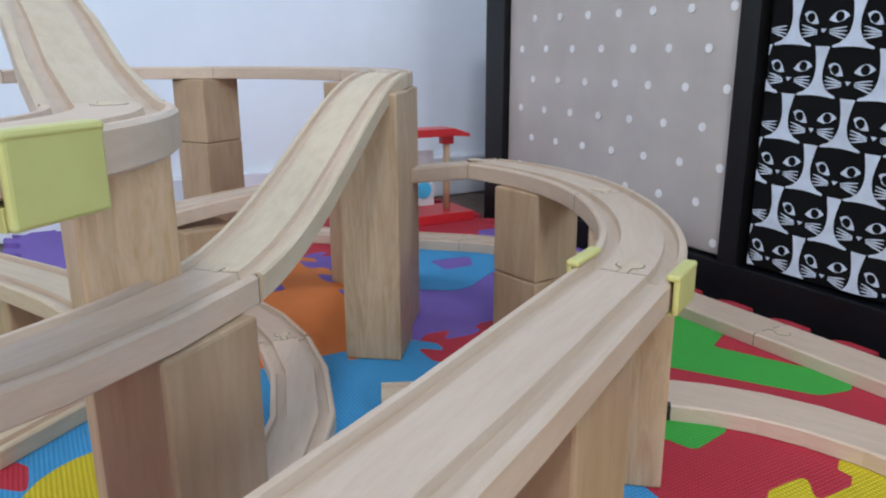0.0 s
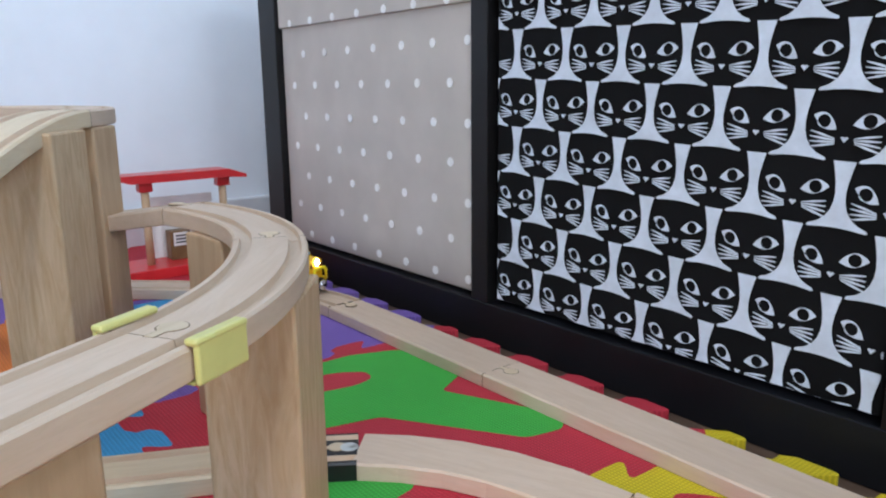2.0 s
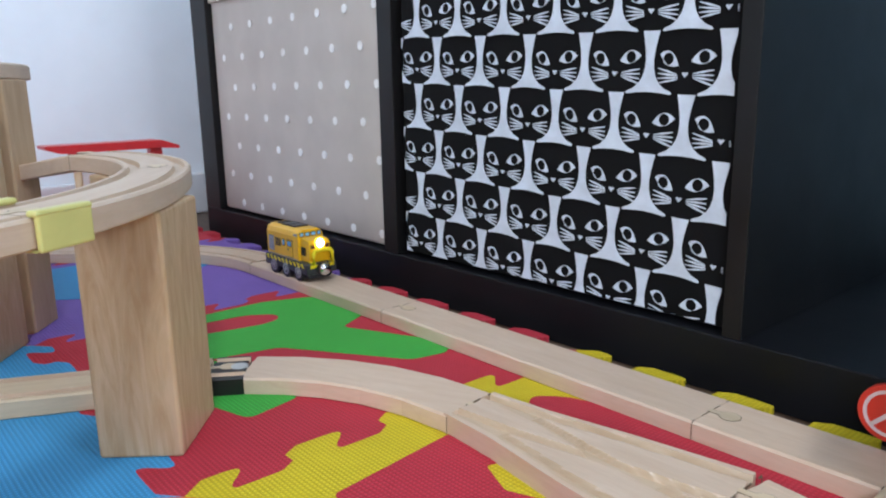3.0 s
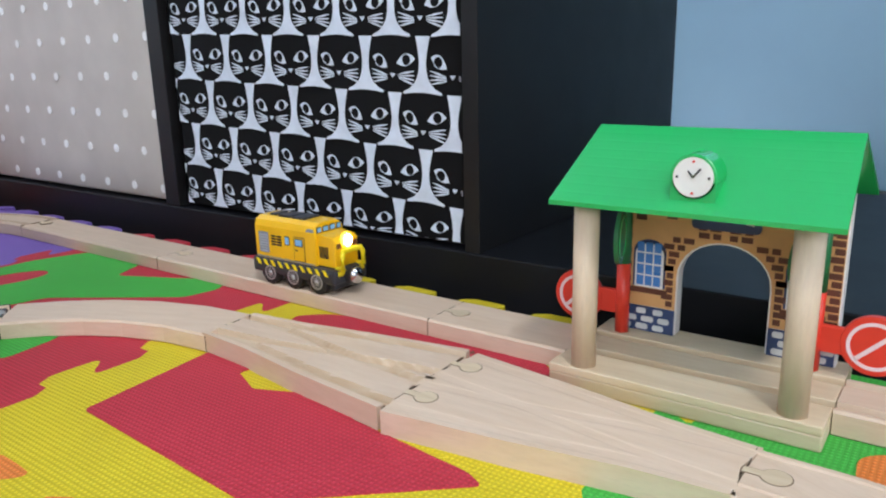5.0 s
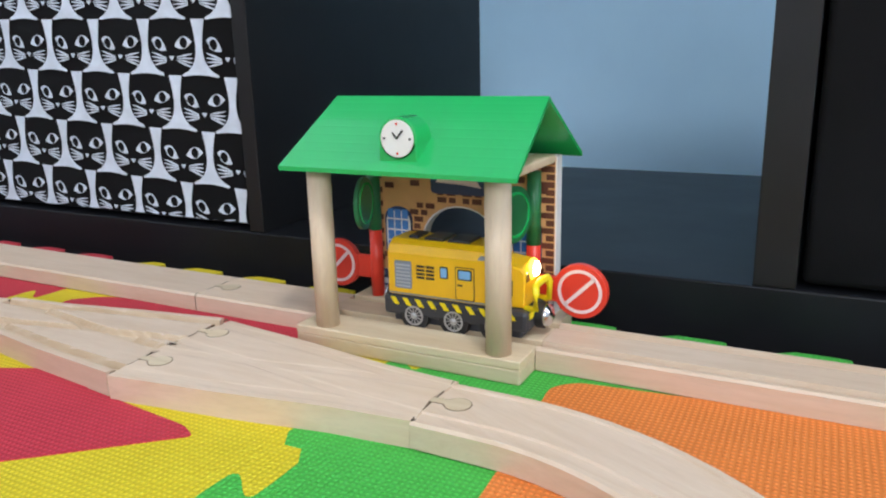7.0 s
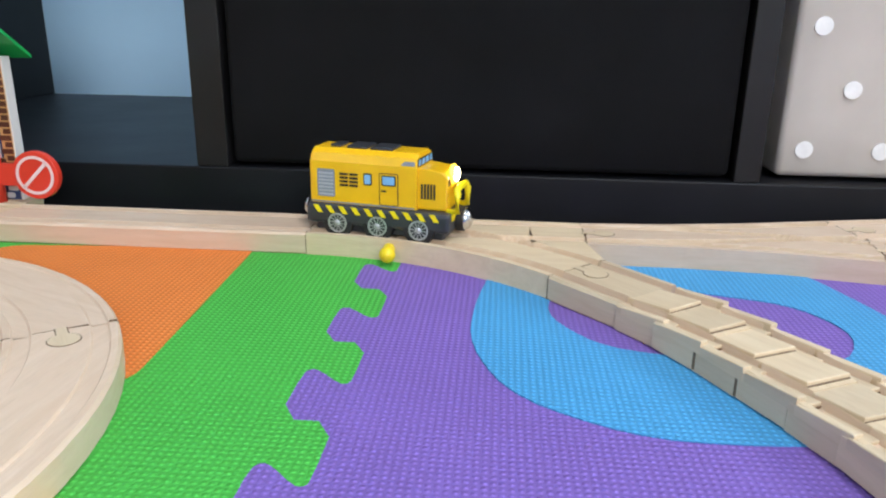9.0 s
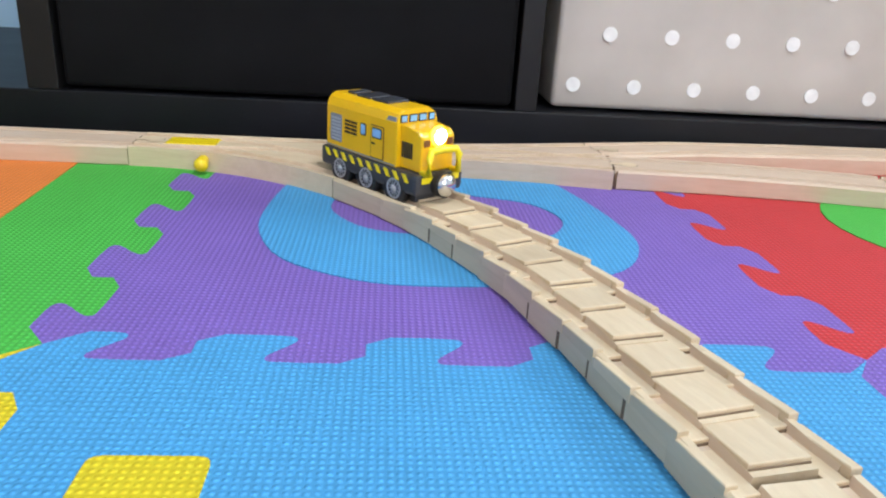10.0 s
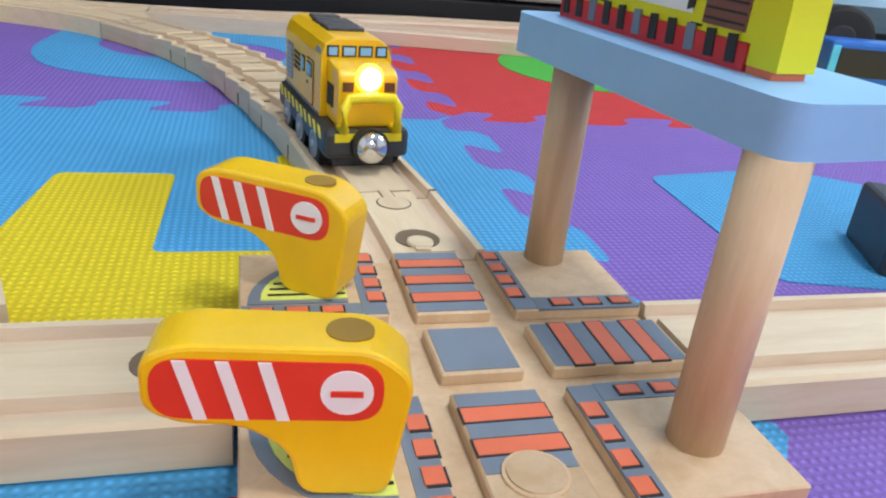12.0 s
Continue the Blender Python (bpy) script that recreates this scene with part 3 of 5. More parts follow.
# floor-level railway
MAIN_Y = -0.073
track(straight((-0.60, -0.494), (-0.436, -0.316)), "straight beech toy track on the foam mats by the wall")
track(straight((-0.4357, -0.3157), (-0.272, -0.137)), "straight beech toy track on the foam mats by the wall")
track(arc(-0.126, -0.273, 0.2, 137, 90, 14), "curved beech toy track on the foam mats", BEECH)
track(straight((-0.1255, MAIN_Y), (0.105, MAIN_Y)), "long straight beech toy track beside the shelf unit", section=FLAT)
track(straight((0.1055, MAIN_Y), (0.384, MAIN_Y)), "long straight beech toy track beside the shelf unit", section=FLAT)
track(straight((0.3845, MAIN_Y), (0.4765, MAIN_Y)), "short straight beech toy track leading into the station", section=FLAT)
track(straight((0.6055, MAIN_Y), (0.7895, MAIN_Y)), "straight beech toy track beyond the station")


def offset_path(path, k):
    """A path shifted to its left."""
    out = []
    for i, p in enumerate(path):
        d = Vector(path[min(i + 1, len(path) - 1)]) - Vector(path[max(i - 1, 0)])
        out.append(Vector(p) + Vector((-d.y, d.x)).normalized() * k)
    return out


def spread(path, n):
    """n + 1 points evenly along a path."""
    ds = [0.0]
    for a, b in zip(path, path[1:]):
        ds.append(ds[-1] + (Vector(b) - Vector(a)).length)
    return [tuple(along(ds[-1] * i / n, path, ds)[0]) for i in range(n + 1)]


def along(s, pts, ds):
    """The point and the heading at a distance along a polyline."""
    s = max(0.0, min(ds[-1] - 1e-6, s))
    k = min(max(i for i in range(len(ds)) if ds[i] <= s), len(pts) - 2)
    u = (s - ds[k]) / (ds[k + 1] - ds[k])
    d = Vector(pts[k + 1]) - Vector(pts[k])
    return Vector(pts[k]).lerp(Vector(pts[k + 1]), u), math.degrees(math.atan2(d.y, d.x))


def forked_plank(right, left, n=96, across=(34, 20, 34), deep=0.0034):
    """A switch plank with the grooves of both its lines pressed into the top."""
    r, l = spread(right, n), spread(left, n)
    rr, rl, lr, ll = offset_path(r, -W), offset_path(r, W), offset_path(l, -W), offset_path(l, W)
    grooves = np.array([[tuple(p) for p in offset_path(q, k)] for q in (r, l) for k in (-0.0131, 0.0131)])
    bm = bmesh.new()
    top = []
    for i in range(n + 1):
        a, b, c, d = rr[i], rl[i], lr[i], ll[i]
        across_dir = (d - a).normalized()
        if (c - b).dot(across_dir) < 0:
            b = c = (b + c) / 2
        row = []
        for (p, q), k in zip(((a, b), (b, c), (c, d)), across):
            row += [p.lerp(q, j / k) for j in range(k)]
        row.append(d)
        xy = np.array([tuple(p) for p in row])
        gap = np.full(len(xy), 1.0)
        for g in grooves:
            e, f = g[:-1], g[1:]
            ef = f - e
            u = np.clip(((xy[:, None] - e) * ef).sum(-1) / (ef * ef).sum(-1), 0, 1)
            gap = np.minimum(gap, np.linalg.norm(xy[:, None] - (e + u[..., None] * ef), axis=-1).min(1))
        depth = deep * (1 - np.clip((gap - 0.0026) / 0.0008, 0, 1))
        top.append([bm.verts.new((x, y, H - z)) for (x, y), z in zip(xy, depth)])
    m = len(top[0])
    for s, t in zip(top, top[1:]):
        for j in range(m - 1):
            if (s[j].co - s[j + 1].co).length > 1e-7 or (t[j].co - t[j + 1].co).length > 1e-7:
                f = bm.faces.new((s[j], t[j], t[j + 1], s[j + 1]))
                f.material_index = int(min(v.co.z for v in f.verts) < H - 0.0012)
    ring = [row[0] for row in top] + top[-1][1:] + [row[-1] for row in reversed(top[:-1])] + top[0][-2:0:-1]
    low = [bm.verts.new((v.co.x, v.co.y, 0)) for v in ring]
    for j in range(len(ring)):
        bm.faces.new((ring[j], low[j], low[(j + 1) % len(ring)], ring[(j + 1) % len(ring)]))
    bmesh.ops.remove_doubles(bm, verts=bm.verts, dist=1e-6)
    return bm


def turnout(m, right, left, label, pegs, mat=BEECH_PALE, deep=0.0034):
    root = thing("track_switch", label, "toy track", "wooden railway", m)
    part("switch_plank", forked_plank(right, left, deep=deep), mat, root, inner=GROOVE_WOOD)
    for at, heading in pegs:
        connector(root, at, heading, H)
    return root


# switch by the flexible track: straight on, and a branch to the right
sw = turnout(pose(0.790, MAIN_Y, 0), arc(0, -0.2, 0.2, 90, 45, 24), straight((0, 0), (0.150, 0), 8), "pale beech toy track switch with a yellow sliding plate", [((0.15, 0), 0)])
part("switch_plate", box(0.018, 0.050, -0.0095, 0.0088, H - 0.004, H + 0.0006, 0.0015), SWITCH_YELLOW, sw, "yellow plastic sliding plate")
lever = part("lever", rod(0.0032, -0.008, 0.008, sides=16, bevel=0.001, turn=pose(0.046, -0.0285, 0.007, 90, 0, 0)), SWITCH_YELLOW, sw, "yellow plastic lever", smooth=True)
part("lever_knob", bmesh_ball(0.0043, (0.046, -0.0335, 0.0060)), SWITCH_YELLOW, sw, smooth=True)

# second switch, then two lines on to the level crossing
turnout(pose(0.9405, MAIN_Y, 0, 0, 0, 1), [(0, 0), (0.05, -0.001), (0.10, -0.006), (0.150, -0.016)], [(0, 0), (0.05, 0.003), (0.10, 0.011), (0.150, 0.022)],
        "beech toy track switch forking towards the crossing", [((0.15, -0.016), -10), ((0.15, 0.022), 10)], BEECH)
track([(1.0915, -0.085), (1.15, -0.089), (1.21, -0.097), (1.2655, -0.1085)], "slightly curved beech toy track on the red foam mat")
track(straight((1.266, -0.1086), (1.353, -0.1350)), "short pale beech toy track leading to the crossing", BEECH_PALE)
track([(1.0905, -0.047), (1.16, -0.031), (1.25, -0.023), (1.335, -0.0212)], "curved beech toy track near the shelf unit")

# inner loop, near the camera
track([(0.060, -0.395), (0.075, -0.362), (0.092, -0.329), (0.112, -0.288), (0.1325, -0.2495)], "pale straight beech toy track under the raised line", BEECH_PALE)
conn = thing("track_connector", "short black plastic toy track connector", "toy track", "wooden railway", pose(0.1330, -0.2485, 0, 0, 0, 56))
part("rail_plank", sweep([(0, 0), (0.022, 0)], GROOVED), BLACK_TRACK, conn)
part("socket", slab(circle(0.017, 0, 0.0055, 18), H - 0.001, H + 0.0004), STONE_PRINT, conn)
part("socket_neck", box(0.017, 0.0225, -0.0022, 0.0022, H - 0.001, H + 0.0004), STONE_PRINT, conn)
track([(0.1455, -0.2295), (0.166, -0.209), (0.190, -0.1915), (0.217, -0.178), (0.250, -0.168), (0.2865, -0.1635)], "curved beech toy track on the red foam mat", section=FLAT)
s1 = [(0, 0), (0.04, -0.003), (0.09, -0.011), (0.150, -0.0180)]
s2 = [(0, 0), (0.04, 0.004), (0.09, 0.013), (0.149, 0.0215)]
turnout(pose(0.2875, -0.1630, 0, 0, 0, 0.5), s1, s2, "beech toy track switch splitting into two lines", [((0.15, -0.018), 0), ((0.149, 0.0215), 0)], BEECH)
turnout(pose(0.5865, -0.1625, 0, 0, 0, 180.5), [(x, -y) for x, y in s2], [(x, -y) for x, y in s1], "beech toy track switch joining two lines again", [((0.0, 0), 180)], BEECH, 0.00025)
track([(0.587, -0.1635)] + arc(0.613, -0.307, 0.143, 90, 34, 14), "tightly curved beech toy track on the green foam mat", section=SHALLOW)
track(arc(0.613, -0.307, 0.143, 33.8, -40, 16), "tightly curved beech toy track on the green foam mat", section=SHALLOW)

# flexible track of linked wooden segments
FLEX = [(0.9315, -0.1325), (0.950, -0.153), (0.967, -0.175), (0.986, -0.206), (1.002, -0.238), (1.013, -0.263), (1.021, -0.290), (1.0295, -0.318), (1.036, -0.345), (1.043, -0.3725), (1.048, -0.398)]
flex = thing("flexible_track", "flexible toy track of linked pale wooden segments", "toy track", "wooden railway")
dense = []
for a, b in zip(FLEX, FLEX[1:]):
    dense += [tuple(Vector(a).lerp(Vector(b), k / 8)) for k in range(8)]
dense.append(FLEX[-1])
dist = [0.0]
for a, b in zip(dense, dense[1:]):
    dist.append(dist[-1] + (Vector(b) - Vector(a)).length)


def ramped(x0, x1, y0, y1, z0, z1, rise):
    """A small block whose top climbs towards its forward end."""
    bm = box(x0, x1, y0, y1, z0, z1)
    for v in bm.verts:
        if v.co.z > (z0 + z1) / 2 and v.co.x > (x0 + x1) / 2:
            v.co.z += rise
    sharp = [e for e in bm.edges if all(v.co.z > (z0 + z1) / 2 for v in e.verts)]
    bmesh.ops.bevel(bm, geom=sharp, offset=0.0004, segments=2, affect="EDGES", profile=0.5)
    return bm


count = 11
step = (dist[-1] - 0.042) / count
part("end_piece", sweep([(0, 0), (0.041, 0)], GROOVED), BEECH_PALE, flex, m=pose(*FLEX[0], 0, 0, 0, along(0.02, dense, dist)[1]))
connector(flex, FLEX[0], along(0.02, dense, dist)[1], H)
for k in range(count):
    p, h = along(0.042 + step * (k + 0.5), dense, dist)
    seg = part("segment", sweep([(-step / 2 + 0.0007, 0), (step / 2 - 0.0007, 0)], GROOVED), BEECH_PALE, flex, m=pose(p.x, p.y, 0.0004 * (k % 2), 0, 0, h))
    part("link_tongue", ramped(-step / 2 - 0.003, step / 2 - 0.0035, -0.0096, 0.0096, H - 0.003, H - 0.0002, 0.0020), BEECH_PALE, seg)
    # dark strip painted as the shadow line at the step's foot
    part("step_seam", box(step / 2 - 0.0036, step / 2 - 0.0029, -0.0094, 0.0094, H - 0.0010, H + 0.00035), GAP_AND_SHADE, seg)
    for s in (-1, 1):
        part("groove_step", ramped(-step / 2 + 0.004, step / 2 + 0.0035, s * 0.0131 - 0.0031, s * 0.0131 + 0.0031, H - 0.006, H - 0.0032, 0.0017), BEECH_PALE, seg)
        part("side_lip", ramped(-step / 2 + 0.0035, step / 2 + 0.0025, s * 0.0184 - 0.0018, s * 0.0184 + 0.0018, H - 0.004, H - 0.0004, 0.0018), BEECH_PALE, seg)
        # same painted shadow line for the groove steps
        part("step_seam", box(step / 2 + 0.0034, step / 2 + 0.0040, s * 0.0131 - 0.0030, s * 0.0131 + 0.0030, H - 0.0034, H - 0.0027), GAP_AND_SHADE, seg)
        part("side_gap", box(step / 2 - 0.0010, step / 2 + 0.0006, s * 0.0196 - 0.0003, s * 0.0196 + 0.0003, 0.001, H - 0.002), GAP_AND_SHADE, seg)
track([(1.0485, -0.4005), (1.0540, -0.437), (1.0580, -0.468)], "pale short beech toy track before the level crossing", BEECH_PALE)
track([(1.0581, -0.4683), (1.0615, -0.5175)], "short beech toy track at the level crossing", BEECH_PALE, peg=False)

# side lines of the level crossing
side_a = track(straight((0.835, -0.5695), (1.0080, -0.5695)), "beech toy track meeting the level crossing from the side", BEECH_PALE, peg=False)
side_b = track(straight((1.1150, -0.5695), (1.30, -0.5690)), "beech toy track leaving the level crossing", BEECH_PALE, peg=False)
for hole, x in ((side_a, 0.1585), (side_b, 0.014)):
    part("socket", slab(circle(x, 0, 0.0062, 18), H - 0.002, H + 0.0003), GAP_AND_SHADE, hole)
    part("peg", slab(circle(x + 0.001, 0, 0.0043, 18), H - 0.002, H + 0.0011), BEECH_PALE, hole)

wedge = thing("wooden_wedge", "loose pale wooden wedge beside the side track", "toy block", "building blocks", pose(0.939, -0.530, 0, 0, 0, 6))
part("wedge_body", slab([(-0.035, -0.016), (0.018, -0.016), (0.012, 0.010), (-0.035, 0.016)], 0, 0.013), BEECH_PALE, wedge)

# raised spiral
Z1, Z2 = 0.131, 0.1995
track([(0.385, -0.601, Z1), (0.318, -0.484, Z1), (0.253, -0.3755, Z1)], "straight beech toy track raised on wooden blocks", BEECH)
def bend(a, b, c, d, n=16):
    """A cubic curve through two ends, with two handles."""
    a, b, c, d = Vector(a), Vector(b), Vector(c), Vector(d)
    return [tuple(a * (1 - u) ** 3 + b * 3 * u * (1 - u) ** 2 + c * 3 * u * u * (1 - u) + d * u ** 3) for u in (i / n for i in range(n + 1))]


track([(x, y, Z1) for x, y in bend((0.253, -0.3755), (0.2228, -0.3262), (0.1762, -0.2923), (0.1214, -0.2679))], "raised curved beech toy track", BEECH)
track([(x, y, Z1) for x, y in arc(0.035, -0.462, 0.2125, 66.2, 108, 14)], "raised curved beech toy track", BEECH)
track([(x, y, Z1 - 0.045 * k / 20) for k, (x, y) in enumerate(arc(0.035, -0.462, 0.2125, 108.2, 190, 20))], "raised curved beech toy track sloping down behind the blocks", BEECH)


def clip(x, y, z, turn, drop=0.0012, label="pale yellow plastic clip holding two track pieces together"):
    root = thing("track_clip", label, "clip", "track clips", pose(x, y, z, 0, 0, turn))
    part("side_plate", box(-0.013, 0.013, 0.0203, 0.0228, -drop, 0.0142, 0.001), CLIP_YELLOW, root)
    part("side_plate", box(-0.013, 0.013, -0.0228, -0.0203, -drop, 0.0142, 0.001), CLIP_YELLOW, root)
    part("grip", box(-0.0135, 0.0135, 0.0172, 0.0230, 0.0122, 0.0150, 0.0012), CLIP_YELLOW, root)
    part("grip", box(-0.0135, 0.0135, -0.0230, -0.0172, 0.0122, 0.0150, 0.0012), CLIP_YELLOW, root)
    part("underside", box(-0.013, 0.013, -0.0202, 0.0202, -drop, -0.0003, 0.0002), CLIP_YELLOW, root)
    return root


clip(0.2495, -0.3675, Z1, 119)
slope = []
a, b = Vector((0.170, -0.515)), Vector((-0.078, -0.325))
for k in range(25):
    u = k / 24
    s = u * u * (3 - 2 * u)
    p = a.lerp(b, u)
    slope.append((p.x, p.y, Z1 + (Z2 - Z1) * s))
track(slope, "wooden toy track ramp with an S-shaped slope", BEECH_PALE)
track([(0.262, -0.660, Z1), (0.247, -0.620, Z1), (0.228, -0.584, Z1), (0.203, -0.550, Z1), (0.1705, -0.5155, Z1)], "raised curved beech toy track below the upper ramp", BEECH)
track([(x, y, Z2) for x, y in arc(-0.199, -0.483, 0.199, 52.6, 96, 12)], "raised curved beech toy track at the top of the ramp", BEECH)
track([(x, y, Z2) for x, y in arc(-0.199, -0.483, 0.199, 96.2, 150, 12)], "raised curved beech toy track by the wall", BEECH)
track([(x, y, Z2) for x, y in arc(-0.199, -0.483, 0.199, 150.2, 215, 12)], "raised curved beech toy track by the wall", BEECH)
track([(-0.20, -0.571, 0.302), (-0.08, -0.565, 0.268), (0.06, -0.557, 0.232), (0.12, -0.554, 0.213), (0.163, -0.551, 0.203), (0.188, -0.550, Z2)], "steep wooden toy track ramp on the upper level", BEECH_PALE)
track([(0.1885, -0.550, Z2)] + [(x, y, Z2) for x, y in arc(0.199, -0.648, 0.098, 90, 0, 18)], "tightly curved beech toy track on the upper level", BEECH)
clip(0.2725, -0.5835, Z2 - 0.001, -49, 0.0055)
# out of view: track and two piers added to keep light off the tower
track(straight((0.297, -0.6485, Z2), (0.297, -0.862, Z2)), "unseen straight beech toy track added to shade the tower", BEECH)
block(0.296, -0.668, 0, Z2 - 0.0003, 0.036, 0.054, 0, PINE, "unseen tall pine block added under the upper curve to shade the tower")
block(0.297, -0.835, 0, Z2 - 0.0003, 0.036, 0.054, 0, PINE, "unseen tall pine block added under the unseen straight track")

block(0.178, -0.300, 0, Z1 - 0.0003, 0.058, 0.044, -40, PINE, "tall pine building block holding up the raised curve")
# darker tan instead of pine: the shade under the track is in its colour
block(0.287, -0.434, 0, Z1 - 0.0003, 0.054, 0.036, 120, TAN, "tall building block under the raised straight track, tan in place of shade")
block(0.345, -0.535, 0, Z1 - 0.0003, 0.054, 0.036, 120, TAN, "tan building block under the raised straight track")
block(0.028, -0.252, 0, 0.0655, 0.046, 0.042, 8, TAN, "tan cube building block at the foot of a pier")
block(0.028, -0.252, 0.0657, Z1 - 0.0003, 0.046, 0.042, 8, TAN, "tan cube building block on top of another")
block(-0.040, -0.350, 0, Z2 - 0.0003, 0.043, 0.050, 53, PINE, "tall grained pine plank standing under the ramp")
block(-0.095, -0.312, 0, Z2 - 0.0003, 0.040, 0.040, 53, TAN, "tall tan block behind the pine plank")
block(-0.213, -0.298, 0, 0.0997, 0.036, 0.036, 20, TAN, "tan building block at the foot of a pier")
block(-0.213, -0.298, 0.1000, Z2 - 0.0003, 0.036, 0.036, 20, TAN, "tan building block stacked on another")
for k in range(3):
    block(-0.378, -0.398, 0.0665 * k, 0.0665 * k + 0.0662, 0.050, 0.046, -62 + k, TAN, "tan cube building block in a stacked pier")
# tan stands for the shadow on this block, put into its colour
block(0.198, -0.536, 0, Z1 - 0.0003, 0.050, 0.034, 128, TAN, "building block under the lower raised curve, tan in place of shade")
block(0.146, -0.547, 0, 0.2030, 0.050, 0.036, 4, PINE, "tall pine building block under the upper ramp")
block(-0.172, -0.455, 0, 0.0860, 0.046, 0.046, 10, TAN, "tan building block under the descending curve")
track([(0.165, -0.520), (0.115, -0.480), (0.060, -0.448), (-0.005, -0.428), (-0.065, -0.420)], "curved beech toy track on the mat beneath the raised lines", BEECH)
track([(-0.0655, -0.420), (-0.12, -0.421), (-0.20, -0.435), (-0.27, -0.46)], "curved beech toy track on the mat by the wall", BEECH)
track([(0.03, -0.70), (0.0, -0.62), (-0.05, -0.56), (-0.12, -0.52), (-0.20, -0.50)], "curved pale toy track on the blue foam mat", BEECH_PALE)
track([(-0.20, -0.672, 0.078), (-0.13, -0.622, 0.079), (-0.055, -0.583, 0.080), (0.0, -0.560, 0.081), (0.05, -0.546, 0.082)], "pale curved toy track raised low beneath the upper lines", BEECH_PALE)
block(-0.075, -0.592, 0, 0.0790, 0.046, 0.036, 26, TAN, "tan building block under the low raised track")

# toy station beside the main line
station = thing("toy_station", "wooden toy station with a green roof over the track", "toy station", m=pose(0.541, MAIN_Y, 0))


def upright(points, z0, z1, y, holes=()):
    """An outline in x and z, given depth along y."""
    bm = slab(points, z0, z1, holes)
    bmesh.ops.transform(bm, matrix=Matrix.Translation((0, y, 0)) @ Matrix.Rotation(radians(90), 4, "X"), verts=bm.verts)
    return bm


part("base_plank", box(-0.0640, 0.0640, -0.0395, 0.040, 0, H - 0.0042, 0.001), BEECH_PALE, station, "pale wooden base with grooves for the wheels")
for y0, y1 in ((-0.0395, -0.0165), (-0.0097, 0.0097), (0.0165, 0.040)):
    part("platform_strip", box(-0.0640, 0.0640, y0, y1, H - 0.0044, H, 0.0006), BEECH_PALE, station)
for x in (-0.048, 0.0505):
    part("front_post", rod(0.0062, H - 0.001, 0.0985, x, -0.0325, 24), POST_PALE, station, smooth=True)
    part("post_beam", box(x - 0.006, x + 0.006, -0.0325, 0.031, 0.0945, 0.0990, 0.001), BEECH_PALE, station)
arch_hole = [(-0.0225, 0.0005), (-0.0225, 0.034)] + [(0.0235 * math.cos(radians(a)) + 0.001, 0.0345 + 0.0205 * math.sin(radians(a))) for a in range(170, 5, -12)] + [(0.0245, 0.034), (0.0245, 0.0005)]
wall_out = [(-0.0575, 0.0)] + arch_hole + [(0.0575, 0.0), (0.0575, 0.086), (-0.0575, 0.086)]
part("wall_panel", upright(wall_out, 0, 0.0075, 0.0375, ()), WHITE_PAINT, station, "white-edged wall panel with an archway", m=pose(0, 0, H))
left = [(-0.0567, 0.0148), (-0.0234, 0.0148)] + [(x * 1.04, 0.0345 + (z - 0.0345) * 1.05) for x, z in arch_hole[1:-1]] + [(0.0254, 0.0148), (0.0567, 0.0148), (0.0567, 0.0854), (-0.0567, 0.0854)]
wall_print = part("wall_print", upright(left, 0, 0.0004, 0.0298), BRICK_TAN, station, "orange-tan printed brick wall", m=pose(0, 0, H))


def printed(name, points, y, mat, label="", holes=()):
    return part(name, upright(points, 0, 0.0003, y, holes), mat, wall_print, label)


def oblong(x0, x1, z0, z1):
    return [(x0, z0), (x1, z0), (x1, z1), (x0, z1)]


rnd = random.Random(4)
for side in (-1, 1):
    for k in range(17):
        z = 0.0160 + k * 0.0041
        w = 0.0075 if k % 2 else 0.0045
        x = side * 0.0564
        printed("brick", oblong(min(x, x - side * w), max(x, x - side * w), z, z + 0.0031), 0.0294, BRICK_DARK)
    for k in range(6):
        z = 0.0165 + k * 0.0041
        x = -0.0250 if side < 0 else 0.0270
        w = 0.0062 if k % 2 else 0.0036
        printed("brick", oblong(min(x, x + side * w), max(x, x + side * w), z, z + 0.0031), 0.0294, BRICK_DARK)
    printed("plinth", oblong(*((-0.0567, -0.0233) if side < 0 else (0.0253, 0.0567)), 0.0, 0.0146), 0.0294, NAVY, "navy stone-pattern plinth")
    for k in range(9):
        sx = (-0.0545 if side < 0 else 0.0275) + (k % 3) * 0.0096 + (0.003 if (k // 3) % 2 else 0)
        sz = 0.0010 + (k // 3) * 0.0046
        printed("stone", rounded(oblong(sx, sx + 0.0072 - rnd.random() * 0.002, sz, sz + 0.0033), 0.0012, 2), 0.0290, STONE_PRINT)
    cx = -0.0385 if side < 0 else 0.0405
    for w2, h2, mat, y in ((0.0092, 0.0335, NAVY, 0.0294), (0.0080, 0.0320, WHITE_PAINT, 0.0290)):
        win = [(cx - w2, 0.026), (cx + w2, 0.026), (cx + w2, h2 + 0.013)] + [(cx + w2 * math.cos(radians(a)), h2 + 0.013 + w2 * 0.75 * math.sin(radians(a))) for a in range(15, 180, 15)] + [(cx - w2, h2 + 0.013)]
        printed("window_frame", win, y, mat)
    for i in range(3):
        for j in range(4):
            printed("pane", oblong(cx - 0.0068 + i * 0.0048, cx - 0.0068 + i * 0.0048 + 0.0039, 0.0272 + j * 0.0064, 0.0272 + j * 0.0064 + 0.0054), 0.0286, WINDOW_BLUE)
    printed("window_sill", oblong(cx - 0.0105, cx + 0.0105, 0.0225, 0.0255), 0.0290, BRICK_DARK)
